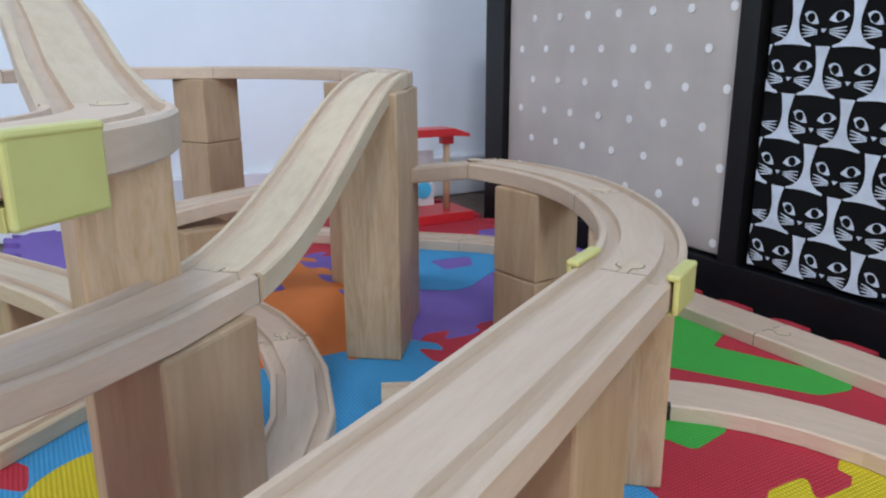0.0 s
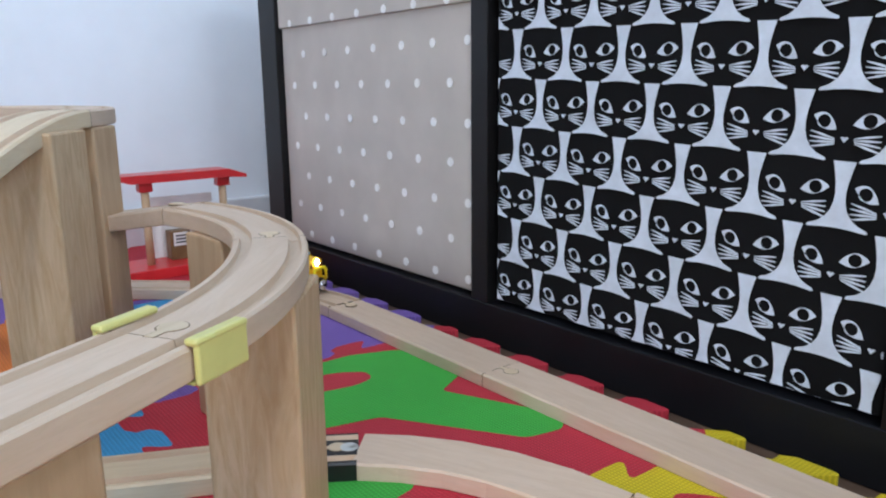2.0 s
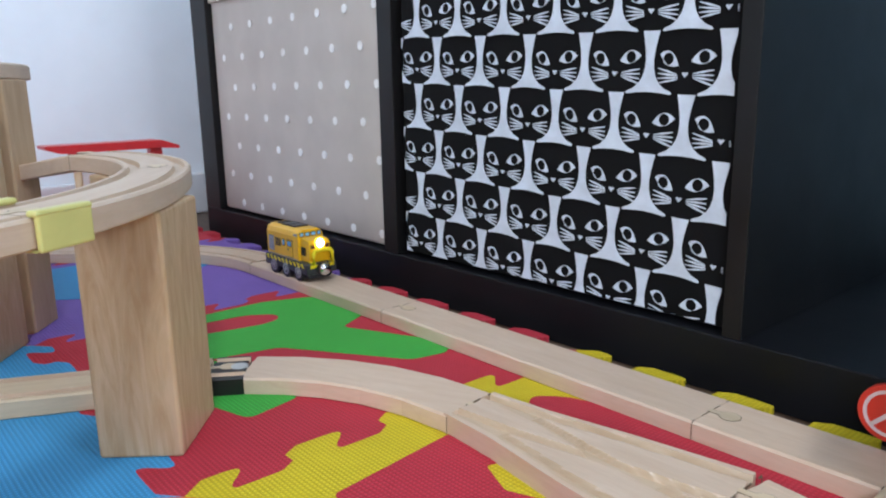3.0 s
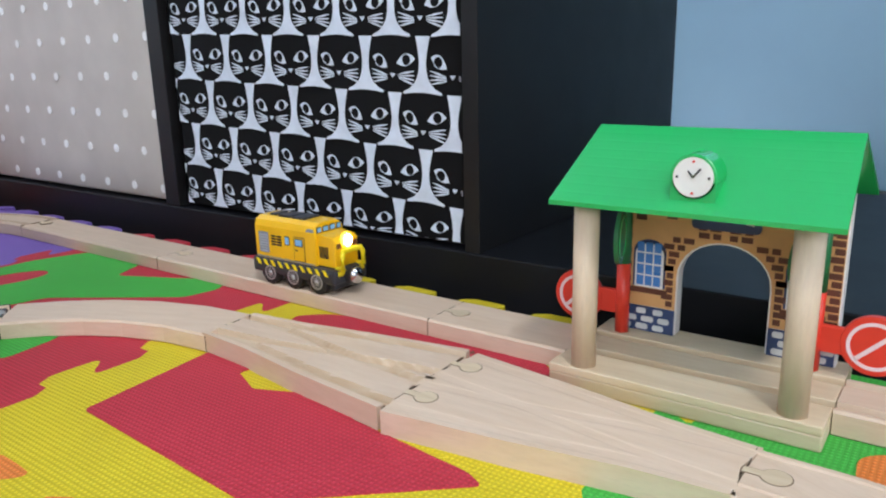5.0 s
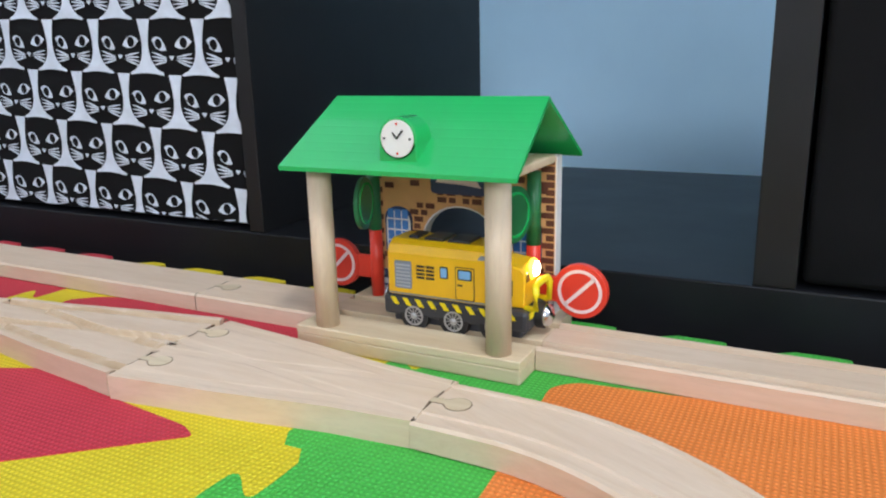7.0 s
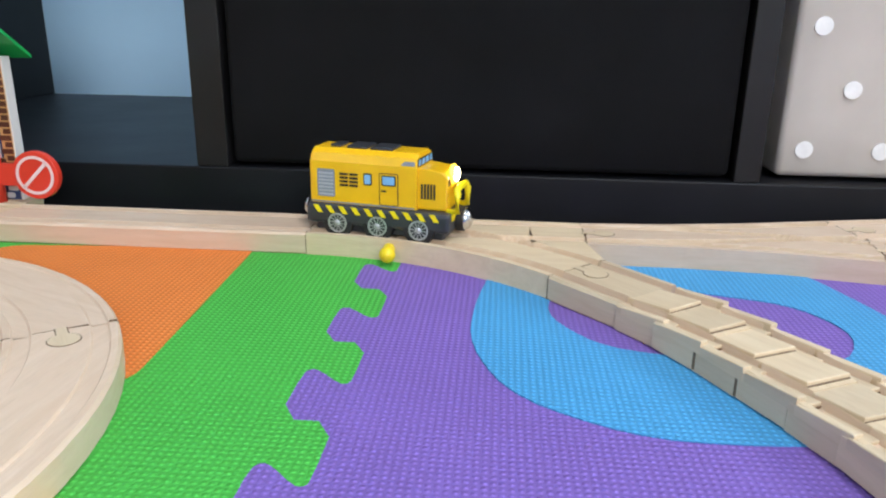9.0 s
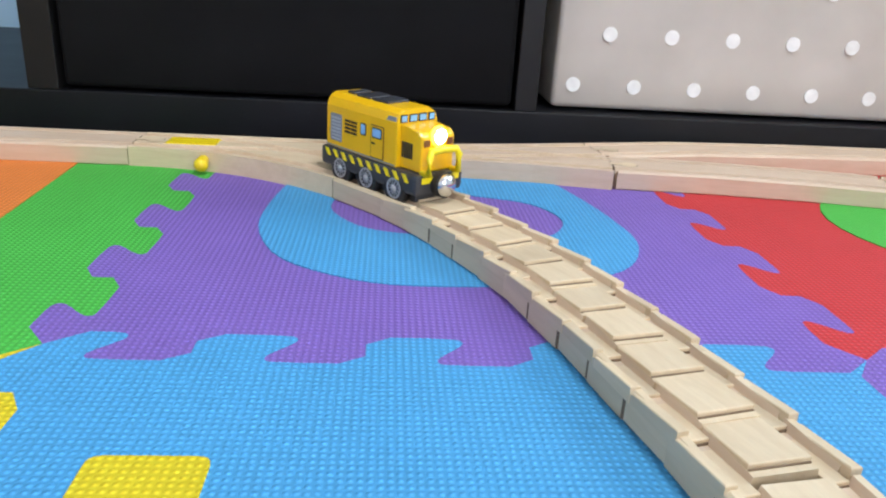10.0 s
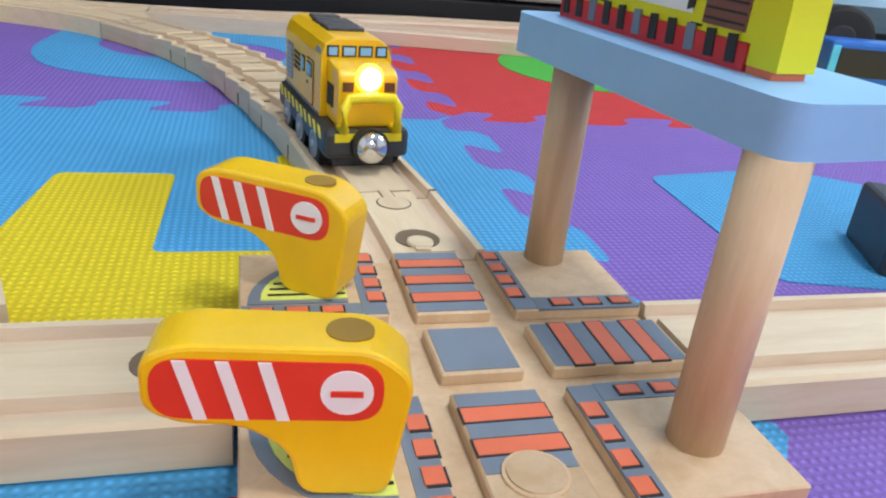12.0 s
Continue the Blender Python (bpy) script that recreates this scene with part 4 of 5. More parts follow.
for k in range(13):
    z = 0.0165 + k * 0.0041
    if z < 0.0345:
        reach = 0.0250
    elif z < 0.0575:
        reach = 0.0250 * math.sqrt(max(0.0, 1 - ((z - 0.0345) / 0.0232) ** 2)) + 0.0012
    else:
        reach = 0.0
    for q in (-1, 1):
        start = 0.001 + q * (reach + (0.0 if reach else 0.0022))
        for n in range(2 if z > 0.0400 else 1):
            w = 0.0056 if (k + n) % 2 else 0.0040
            if z > 0.0345 or n:
                printed("brick", oblong(*sorted((start, start + q * w)), z, z + 0.0030), 0.0294, BRICK_DARK)
            start += q * (w + 0.0018)
for x, z in ((-0.03, 0.066), (-0.022, 0.074), (-0.047, 0.064), (0.034, 0.071), (0.047, 0.066), (-0.052, 0.073), (0.028, 0.079)):
    printed("brick", oblong(x, x + 0.0058, z, z + 0.0033), 0.0294, BRICK_DARK)
printed("sign_board", rounded(oblong(-0.0165, 0.0185, 0.0625, 0.0790), 0.003), 0.0290, NAVY, "dark sign board with a pale printed shape")
printed("sign_picture", [(-0.013, 0.069), (-0.009, 0.0745), (0.0, 0.072), (0.010, 0.0735), (0.015, 0.0668), (0.004, 0.0682)], 0.0286, PINK_WHITE)
# saddle roof: two slopes with thickness
RZ, EZ = 0.1300, 0.0985
for s in (-1, 1):
    bm = bmesh.new()
    y1 = -0.0475 if s < 0 else 0.0470
    a = [(-0.061, y1, EZ), (0.0655, y1, EZ), (0.0630, 0, RZ), (-0.0565, 0, RZ)]
    top = [bm.verts.new(p) for p in a]
    low = [bm.verts.new((p[0], p[1], p[2] - 0.0022)) for p in a]
    bm.faces.new(top)
    bm.faces.new(low[::-1])
    for i in range(4):
        bm.faces.new((top[i], low[i], low[(i + 1) % 4], top[(i + 1) % 4]))
    part("roof_slope", bm, ROOF_GREEN, station, "glossy green board-pattern roof slope")
clock = part("clock_drum", rod(0.0100, -0.004, 0.0105, sides=32, bevel=0.0005, turn=pose(0.0045, -0.0310, 0.1130, 90, 0, 0)), GREEN_PAINT, station, "green clock housing on the roof")
part("clock_foot", box(-0.0052, 0.0142, -0.0415, -0.026, 0.1025, 0.111), GREEN_PAINT, clock)
part("clock_face", rod(0.0086, 0.0103, 0.0109, sides=32, turn=pose(0.0045, -0.0310, 0.1130, 90, 0, 0)), WHITE_PAINT, clock, "white clock face")
for ang, ln in ((50, 0.0050), (128, 0.0035)):
    part("clock_hand", box(0, ln, -0.0004, 0.0004, 0, 0.0003), INK, clock, m=pose(0.0045, -0.0422, 0.1130, 90, 0, 0) @ pose(0, 0, 0, 0, 0, ang))
for ang in range(0, 360, 90):
    part("hour_mark", slab(circle(0.0068, 0, 0.0006, 8), 0, 0.0003), RED_PAINT if ang % 180 else INK, clock, m=pose(0.0045, -0.0420, 0.1130, 90, 0, 0) @ pose(0, 0, 0, 0, 0, ang))


def station_signal(x, y, flip, label):
    root = thing("station_signal", label, "toy signal", "station signals", pose(x, y, H))
    part("lower_post", rod(0.0038, 0, 0.0400, sides=18), RED_PAINT, root, "red lower half of the post", smooth=True)
    part("upper_post", rod(0.0038, 0.0401, 0.079, sides=18), GREEN_DARK, root, "dark green upper half of the post", smooth=True)
    s = -1 if flip else 1
    part("arm", box(min(0, s * 0.019), max(0, s * 0.019), -0.0018, 0.0018, 0.0105, 0.0240, 0.0005), RED_PAINT, root)
    disc = part("sign_disc", rod(0.0146, -0.0022, 0.0022, sides=40, bevel=0.0006, turn=pose(s * 0.0262, 0, 0.0176, 90, 0, 0)), RED_PAINT, root, "round red sign with a white ring and bar")
    ring = [tuple(p) for p in circle(0, 0, 0.0118, 32)]
    part("ring", slab(ring, 0.0021, 0.0026, [circle(0, 0, 0.0101, 32)]), PINK_WHITE, disc, m=pose(s * 0.0262, 0, 0.0176, 90, 0, 0))
    part("bar", slab([(-0.0083, -0.0068), (-0.0069, -0.0083), (0.0083, 0.0068), (0.0069, 0.0083)], 0.0021, 0.0026), PINK_WHITE, disc, m=pose(s * 0.0262, 0, 0.0176, 90, 0, 0))
    turned = pose(0, 0, 0.0590, 0, 0, -104 if not flip else -76) @ pose(0.0178, 0, 0, 90, 0, 0)
    loop = part("green_disc", rod(0.0146, -0.0013, 0.0013, sides=36, bevel=0.0004, turn=turned), GREEN_DARK, root, "dark green disc turned edge-on")
    for face_side in (-1, 1):
        part("ring", slab(circle(0, 0, 0.0118, 32), 0.0012, 0.0017, [circle(0, 0, 0.0104, 32)]), GREEN_PAINT, loop, m=turned @ pose(0, 0, 0, 0 if face_side > 0 else 180, 0, 0))
    return root


station_signal(0.5885, -0.0505, False, "red and green wooden signal post with a round red no-entry disc")
station_signal(0.4905, -0.0505, True, "red and green wooden signal post with a round red no-entry disc")


# locomotive, built along x, wheels standing at z = 0
def build_loco():
    root = thing("toy_locomotive", "yellow battery toy locomotive with hazard stripes and a lit headlight", "toy train")
    frame_ = part("chassis", box(-0.041, 0.0405, -0.0163, 0.0163, 0.0075, 0.0185, 0.0022), CHARCOAL, root, "charcoal chassis with yellow hazard stripes")
    part("side_skirt", box(-0.037, 0.036, -0.0120, 0.0120, 0.0030, 0.0085, 0.001), CHARCOAL, frame_)
    for s in (-1, 1):
        for k in range(10):
            x = -0.0365 + k * 0.0073
            pts = [(x + 0.0028, 0.0138), (x + 0.0056, 0.0138), (x + 0.0030, 0.0178), (x, 0.0178)]
            bm = slab(pts, 0, 0.0003)
            bmesh.ops.transform(bm, matrix=Matrix.Translation((0, s * 0.0163 + (0.00025 if s > 0 else -0.0000), 0)) @ Matrix.Rotation(radians(90), 4, "X"), verts=bm.verts)
            part("hazard_stripe", bm, BAR_YELLOW, frame_)
        pts = [(s * 0.0075, 0.0140), (s * 0.0128, 0.0140), (s * 0.0128, 0.0172), (s * 0.0050, 0.0172)]
        bm = slab(pts, 0, 0.0003)
        bmesh.ops.transform(bm, matrix=Matrix.Translation((0.0404, 0, 0)) @ Matrix.Rotation(radians(90), 4, "Z") @ Matrix.Rotation(radians(90), 4, "X"), verts=bm.verts)
        part("hazard_stripe", bm, BAR_YELLOW, frame_)
    # long hood and cab as one bevelled shell with a chamfered roof
    section = [(-0.0138, 0.0186), (-0.0138, 0.0412), (-0.0122, 0.0455), (-0.0085, 0.0478), (0.0085, 0.0478), (0.0122, 0.0455), (0.0138, 0.0412), (0.0138, 0.0186)]
    bm = bmesh.new()
    rings = []
    for x, k in ((-0.0390, 0.955), (-0.0380, 1.0), (0.0195, 1.0), (0.0215, 0.985)):
        rings.append([bm.verts.new((x, y * k, 0.0186 + (z - 0.0186) * k)) for y, z in section])
    n = len(section)
    for a, b in zip(rings, rings[1:]):
        for i in range(n):
            bm.faces.new((a[i], b[i], b[(i + 1) % n], a[(i + 1) % n]))
    bm.faces.new(rings[0])
    bm.faces.new(rings[-1][::-1])
    body = part("body_shell", bm, LOCO_YELLOW, root, "glossy yellow body shell")
    nose = bmesh.new()
    prof = [(0.0205, 0.0186), (0.0375, 0.0186), (0.0375, 0.0368), (0.0350, 0.0393), (0.0245, 0.0404), (0.0205, 0.0408)]
    a = [nose.verts.new((x, -0.0112, z)) for x, z in prof]
    b = [nose.verts.new((x, 0.0112, z)) for x, z in prof]
    nose.faces.new(a)
    nose.faces.new(b[::-1])
    for i in range(len(prof)):
        nose.faces.new((a[i], b[i], b[(i + 1) % len(prof)], a[(i + 1) % len(prof)]))
    bmesh.ops.bevel(nose, geom=[e for e in nose.edges], offset=0.0010, segments=2, affect="EDGES", profile=0.5)
    part("nose_hood", nose, LOCO_YELLOW, root, "short yellow nose hood")
    for x0, x1, w in ((-0.030, -0.024, 0.0062), (-0.020, -0.0085, 0.0075), (-0.0065, 0.006, 0.0075)):
        part("roof_vent", box(x0, x1, -w, w, 0.0475, 0.0492, 0.0006), CHARCOAL, body, "dark roof vent")

    def side(name, pts, s, mat, depth=0.00035, y=0.0138):
        bm = slab(pts, 0, depth)
        bmesh.ops.transform(bm, matrix=Matrix.Translation((0, -y if s < 0 else y + depth, 0)) @ Matrix.Rotation(radians(90), 4, "X"), verts=bm.verts)
        return part(name, bm, mat, body)
    for s in (-1, 1):
        side("radiator_grille", rounded(oblong(-0.0345, -0.0245, 0.0222, 0.0372), 0.0008, 2), s, GREY_PRINT)
        for k in range(7):
            side("grille_slat", oblong(-0.0338, -0.0252, 0.0230 + k * 0.0019, 0.0241 + k * 0.0019), s, SLAT_GREY, 0.0005)
        for k in range(2):
            for j in range(4):
                side("louvre", oblong(-0.0215 + k * 0.0056, -0.0168 + k * 0.0056, 0.0285 + j * 0.0020, 0.0297 + j * 0.0020), s, INK)
        side("window_frame", rounded(oblong(-0.0078, -0.0032, 0.0300, 0.0364), 0.0008, 2), s, INK)
        side("window_pane", rounded(oblong(-0.0072, -0.0038, 0.0307, 0.0357), 0.0006, 2), s, BLUE_GLASS, 0.0006)
        side("door_outline", rounded(oblong(0.0009, 0.0116, 0.0198, 0.0372), 0.0008, 2), s, BRICK_DARK, 0.0003)
        side("door_leaf", rounded(oblong(0.0014, 0.0111, 0.0203, 0.0367), 0.0007, 2), s, LOCO_YELLOW, 0.0005)
        side("door_window_frame", rounded(oblong(0.0024, 0.0104, 0.0305, 0.0361), 0.0008, 2), s, INK, 0.0007)
        side("door_window", rounded(oblong(0.0031, 0.0097, 0.0312, 0.0354), 0.0006, 2), s, BLUE_GLASS, 0.0009)
        side("door_handle", oblong(0.0022, 0.0050, 0.0272, 0.0281), s, INK, 0.0007)
        for k in range(5):
            side("nose_louvre", oblong(0.0232 + k * 0.0017, 0.0242 + k * 0.0017, 0.0245, 0.0325), s, INK, 0.0004, 0.0112)
        side("body_line", oblong(-0.0385, 0.0205, 0.0190, 0.0197), s, GREY_PRINT)
        side("cab_side_window", [(0.0130, 0.0418), (0.0205, 0.0418), (0.0205, 0.0440), (0.0150, 0.0440)], s, GREY_PRINT, 0.0005, 0.0133)
    for k, w in ((-0.0094, 0.0040), (-0.0032, 0.0050), (0.0032, 0.0050), (0.0094, 0.0040)):
        part("cab_window_frame", box(0.0213, 0.0218, k - w / 2 - 0.0003, k + w / 2 + 0.0003, 0.0411, 0.0452), INK, body)
        part("cab_window", box(0.0215, 0.0221, k - w / 2 + 0.0004, k + w / 2 - 0.0004, 0.0417, 0.0446), BLUE_GLASS, body)
    for s in (-1, 1):
        part("front_grille", box(0.0374, 0.0379, s * 0.0078 - 0.0020, s * 0.0078 + 0.0020, 0.0318, 0.0352), BRICK_DARK, body)
    part("lamp_ring", rod(0.0046, 0.0, 0.0022, sides=24, turn=pose(0.0362, 0, 0.0366, 0, 88, 0)), LOCO_YELLOW, root, smooth=True)
    lamp = part("headlight", bmesh_ball(0.0040, (0.0386, 0, 0.0367), (0.6, 1, 1)), LAMP_GLOW, root, "glowing round headlight", smooth=True)
    # glowing ball added behind the lamp, draws its yellow halo
    part("headlight_bezel", bmesh_ball(0.0053, (0.0374, 0, 0.0367), (0.45, 1, 1)), LAMP_HALO, root, "yellow glowing ball added for the headlight halo", smooth=True)
    rail = [(0.0372, -0.0100, 0.0185), (0.0425, -0.0100, 0.0190), (0.0428, -0.0100, 0.0275), (0.0420, -0.0085, 0.0303), (0.0418, 0, 0.0308), (0.0420, 0.0085, 0.0303), (0.0428, 0.0100, 0.0275), (0.0425, 0.0100, 0.0190), (0.0372, 0.0100, 0.0185)]
    part("front_handrail", tube(rail, 0.0019, 10), BAR_YELLOW, root, "bright yellow tubular handrail", smooth=True)
    for s, x in ((1, 0.0405), (-1, -0.041)):
        part("coupling_socket", rod(0.0068, 0, 0.0040, sides=24, turn=pose(x, 0, 0.0130, 0, 90 * s, 0)), RUBBER, root)
        part("magnet", bmesh_ball(0.0060, (x + s * 0.0042, 0, 0.0130), (0.68, 1, 1)), BRIGHT_CHROME, root, "chrome coupling magnet", smooth=True)
    wheels = []
    for x in (-0.0225, 0.0005, 0.0235):
        for s in (-1, 1):
            w = new("wheel", mesh_of("wheel", rod(0.0085, -0.0022, 0.0022, sides=32, bevel=0.0005)))
            w.data.materials.append(RUBBER)
            w.parent = root
            w["label"] = "black tyre with a chrome spoked hub"
            w.matrix_basis = pose(x, s * 0.0140, 0.0086, 90 if s < 0 else -90, 0, 0)
            part("hub_plate", slab(circle(0, 0, 0.0047, 24), 0.0018, 0.0022), CHARCOAL, w)
            part("rim", slab(circle(0, 0, 0.0054, 28), 0.0020, 0.0026, [circle(0, 0, 0.0045, 28)]), CHROME, w, "chrome rim")
            for k in range(12):
                part("spoke", box(0.0010, 0.0052, -0.00026, 0.00026, 0.0019, 0.0025), CHROME, w, m=pose(0, 0, 0, 0, 0, 30 * k))
            part("hub", bmesh_ball(0.0017, (0, 0, 0.0024), (1, 1, 0.6), 12, 8), CHROME, w, smooth=True)
            wheels.append((w, x, s))
    return root, wheels


loco, loco_wheels = build_loco()

# level crossing plate with two barriers
CX, CY = 1.0613, -0.5697
cross = thing("level_crossing", "wooden toy level crossing plate with printed coral and slate stripes", "toy track", "wooden railway", pose(CX, CY, 0))
E1 = 0.0522
part("base_plate", box(-E1, E1, -E1, E1, 0, H - 0.003, 0.0008), DOWEL, cross)


def pad(x0, x1, y0, y1, mat=DOWEL, name="raised_pad"):
    return part(name, box(x0, x1, y0, y1, H - 0.0032, H, 0.0004, 1), mat, cross)


def ink(parent, x0, x1, y0, y1, mat, name="stripe"):
    part(name, box(x0, x1, y0, y1, H - 0.0005, H + (0.0004 if mat is CORAL else 0.0002)), mat, parent)
    if mat is CORAL:
        part("stripe_edge", box(x0 - 0.0004, x1 + 0.0004, y0 - 0.0004, y1 + 0.0004, H - 0.0005, H + 0.0003), INK, parent)


A, B = 0.0097, 0.0165
mid = pad(-A, A, -A, A)
ink(mid, -A + 0.001, A - 0.001, -A + 0.001, A - 0.001, SLATE, "slate_square")
for s in (-1, 1):
    v = pad(-A, A, min(s * B, s * E1), max(s * B, s * E1))
    h = pad(min(s * B, s * E1), max(s * B, s * E1), -A, A)
    for k in range(7):
        a, b = sorted((s * (B + 0.0008 + k * 0.0049), s * (B + 0.0008 + k * 0.0049 + 0.0044)))
        if not (s < 0 and k > 4):
            ink(v, -A + 0.0006, A - 0.0006, a, b, SLATE if k % 2 == 0 else CORAL)
        ink(h, a, b, -A + 0.0006, A - 0.0006, SLATE if k % 2 == 0 else CORAL)
    for q in (-1, 1):
        x0, x1 = sorted((s * B, s * E1))
        y0, y1 = sorted((q * B, q * E1))
        c = pad(x0, x1, y0, y1)
        a, b = sorted((s * B, s * (B + 0.0062)))
        ink(c, a, b, y0 + 0.0005, y1 - 0.0005, SLATE, "slate_band")
        a2, b2 = sorted((q * B, q * (B + 0.0062)))
        xs = sorted((s * (B + 0.0063), s * (E1 - 0.0005)))
        ink(c, xs[0], xs[1], a2, b2, SLATE, "slate_band")
        for k in range(4):
            yy = sorted((q * (B + 0.0068 + k * 0.0075), q * (B + 0.0068 + k * 0.0075 + 0.0045)))
            ss = sorted((s * (B + 0.0002), s * (B + 0.0042)))
            part("coral_mark", box(ss[0], ss[1], yy[0], yy[1], H, H + 0.0006), CORAL, c)
            part("mark_edge", box(ss[0] + 0.0002, ss[1] + 0.0006, yy[0] - 0.0006, yy[1] - 0.0002, H, H + 0.0004), INK, c)
            if k < 3:
                xx = sorted((s * (B + 0.0110 + k * 0.0085), s * (B + 0.0110 + k * 0.0085 + 0.0050)))
                part("coral_mark", box(xx[0], xx[1], min(a2, b2) + 0.0016, max(a2, b2) - 0.0016, H, H + 0.0006), CORAL, c)
                part("mark_edge", box(xx[0] - 0.0005, xx[1] + 0.0005, min(a2, b2) + 0.0011, max(a2, b2) - 0.0012, H, H + 0.0004), INK, c)
        if s < 0:
            for name, r, top, mat, lab in (("dial_rim", 0.0245, 0.0004, SLATE, ""), ("dial", 0.0213, 0.0007, LIME, "lime quarter-round dial")):
                edge = 0.0008 if mat is LIME else 0.0
                wedge_pts = [(-0.0258, q * (0.0232 + edge * 2))] + [(-0.0258 + r * math.cos(radians(g)), q * (0.0232 + edge * 2 + (r - edge * 2) * math.sin(radians(g)))) for g in range(180, 89, -10)]
                part(name, slab(wedge_pts if q < 0 else wedge_pts[::-1], H - 0.0004, H + top), mat, c, lab)
            for k in range(6):
                yl = 0.0268 + k * 0.0030
                reach = math.sqrt(max(0.0, 0.0196 ** 2 - (yl - 0.0248) ** 2))
                part("dial_line", box(-0.0258 - reach, -0.0262, q * yl - 0.0003, q * yl + 0.0003, H, H + 0.0010), INK, c)
part("peg_rim", slab(circle(0, -0.0425, 0.0064, 24), H - 0.001, H + 0.0005), DOWEL, cross)
part("peg", slab(circle(0, -0.0425, 0.0056, 20), H - 0.001, H + 0.0009), DOWEL, cross)
part("peg_neck", box(-0.0023, 0.0023, -0.0520, -0.0425, H - 0.001, H + 0.0007), DOWEL, cross)
part("peg_socket", slab(circle(0, 0.0612, 0.0068, 24), H - 0.001, H + 0.0003), GAP_AND_SHADE, cross, "hollow socket in the end of the track")
part("peg", rod(0.0041, H - 0.001, H + 0.0012, 0, 0.0578, 24, bevel=0.0006), BEECH_PALE, cross, smooth=True)
part("peg_neck", box(-0.0021, 0.0021, 0.0523, 0.0580, H - 0.001, H + 0.0008), BEECH_PALE, cross)


def barrier(x, y, turn, label):
    root = thing("crossing_barrier", label, "toy barrier", "crossing barriers", pose(x, y, H, 0, 0, turn))
    root.scale = (0.90, 0.90, 0.88)
    prof = rounded([(0.0, 0.0006), (-0.0165, 0.0006), (-0.0185, 0.011), (-0.0265, 0.0165), (-0.0370, 0.0165), (-0.0435, 0.0195), (-0.0435, 0.0300), (-0.0370, 0.0330), (-0.004, 0.0330), (0.0035, 0.0270)], 0.004, 5)
    bm = slab(prof, -0.0068, 0.0068)
    bmesh.ops.transform(bm, matrix=Matrix.Rotation(radians(90), 4, "X"), verts=bm.verts)
    edges = [e for e in bm.edges if abs(e.verts[0].co.y - e.verts[1].co.y) < 1e-6 and len(e.link_faces) == 2 and e.calc_face_angle(0) > 1.0]
    bmesh.ops.bevel(bm, geom=edges, offset=0.0009, segments=2, affect="EDGES", profile=0.5)
    part("arm_body", bm, BARRIER_YELLOW, root, "yellow painted wooden arm")
    part("hole", slab(circle(-0.0085, 0, 0.0043, 20, 0.0040), 0.0325, 0.0333), DRILLED, root, "drilled hole in the top")

    def face(pts, mat, y, name, holes=()):
        bm = slab(pts, 0, 0.0003, holes)
        bmesh.ops.transform(bm, matrix=Matrix.Translation((0, y, 0)) @ Matrix.Rotation(radians(90), 4, "X"), verts=bm.verts)
        return part(name, bm, mat, root)
    face(rounded([(-0.0417, 0.0183), (-0.0022, 0.0183), (-0.0022, 0.0306), (-0.0417, 0.0306)], 0.0060, 6), RED_PAINT, -0.0068, "red_inlay")
    for k in range(3):
        u = -0.0345 + k * 0.0070
        face([(u, 0.0184), (u + 0.0022, 0.0184), (u - 0.0010, 0.0305), (u - 0.0032, 0.0305)], WHITE_PAINT, -0.0072, "white_stripe")
    face(circle(-0.0086, 0.0246, 0.0046, 24), WHITE_PAINT, -0.0072, "white_disc")
    face([(-0.0114, 0.0240), (-0.0058, 0.0240), (-0.0058, 0.0252), (-0.0114, 0.0252)], RED_PAINT, -0.0076, "red_bar")
    return root


barrier(1.0350, -0.5420, -33, "yellow wooden crossing barrier with red and white striped inlay")
barrier(1.0345, -0.6080, -8, "yellow wooden crossing barrier with red and white striped inlay")

# gantry over the crossing: blue deck on two posts, a yellow toy hut on it
gantry = thing("signal_gantry", "sky-blue wooden deck on two round posts at the crossing", "toy gantry", m=pose(1.1035, -0.5620, 0, 0, 0, 8))
part("deck", slab(rounded([(-0.0175, -0.0485), (0.0185, -0.0485), (0.0185, 0.0480), (-0.0175, 0.0480)], 0.006, 16), 0.0718, 0.0815), SKY_BLUE, gantry, "sky-blue painted deck")
for x, y in ((-0.0120, -0.0430), (-0.0010, 0.0400)):
    part("post", rod(0.0058, H, 0.0720, x, y, 24), DOWEL, gantry, smooth=True)
hut = thing("toy_hut", "acid-yellow printed toy hut standing on the blue deck", "toy building", m=pose(1.1020, -0.5560, 0.0815, 0, 0, 8))
hut.scale = (1.0, 0.87, 1.0)


def hut_face(pts, x, mat, name, parent, depth=0.0003, holes=()):
    bm = slab(pts, 0, depth, holes)
    bmesh.ops.transform(bm, matrix=Matrix.Translation((x, 0, 0)) @ Matrix.Rotation(radians(-90), 4, "Z") @ Matrix.Rotation(radians(90), 4, "X"), verts=bm.verts)
    return part(name, bm, mat, parent)


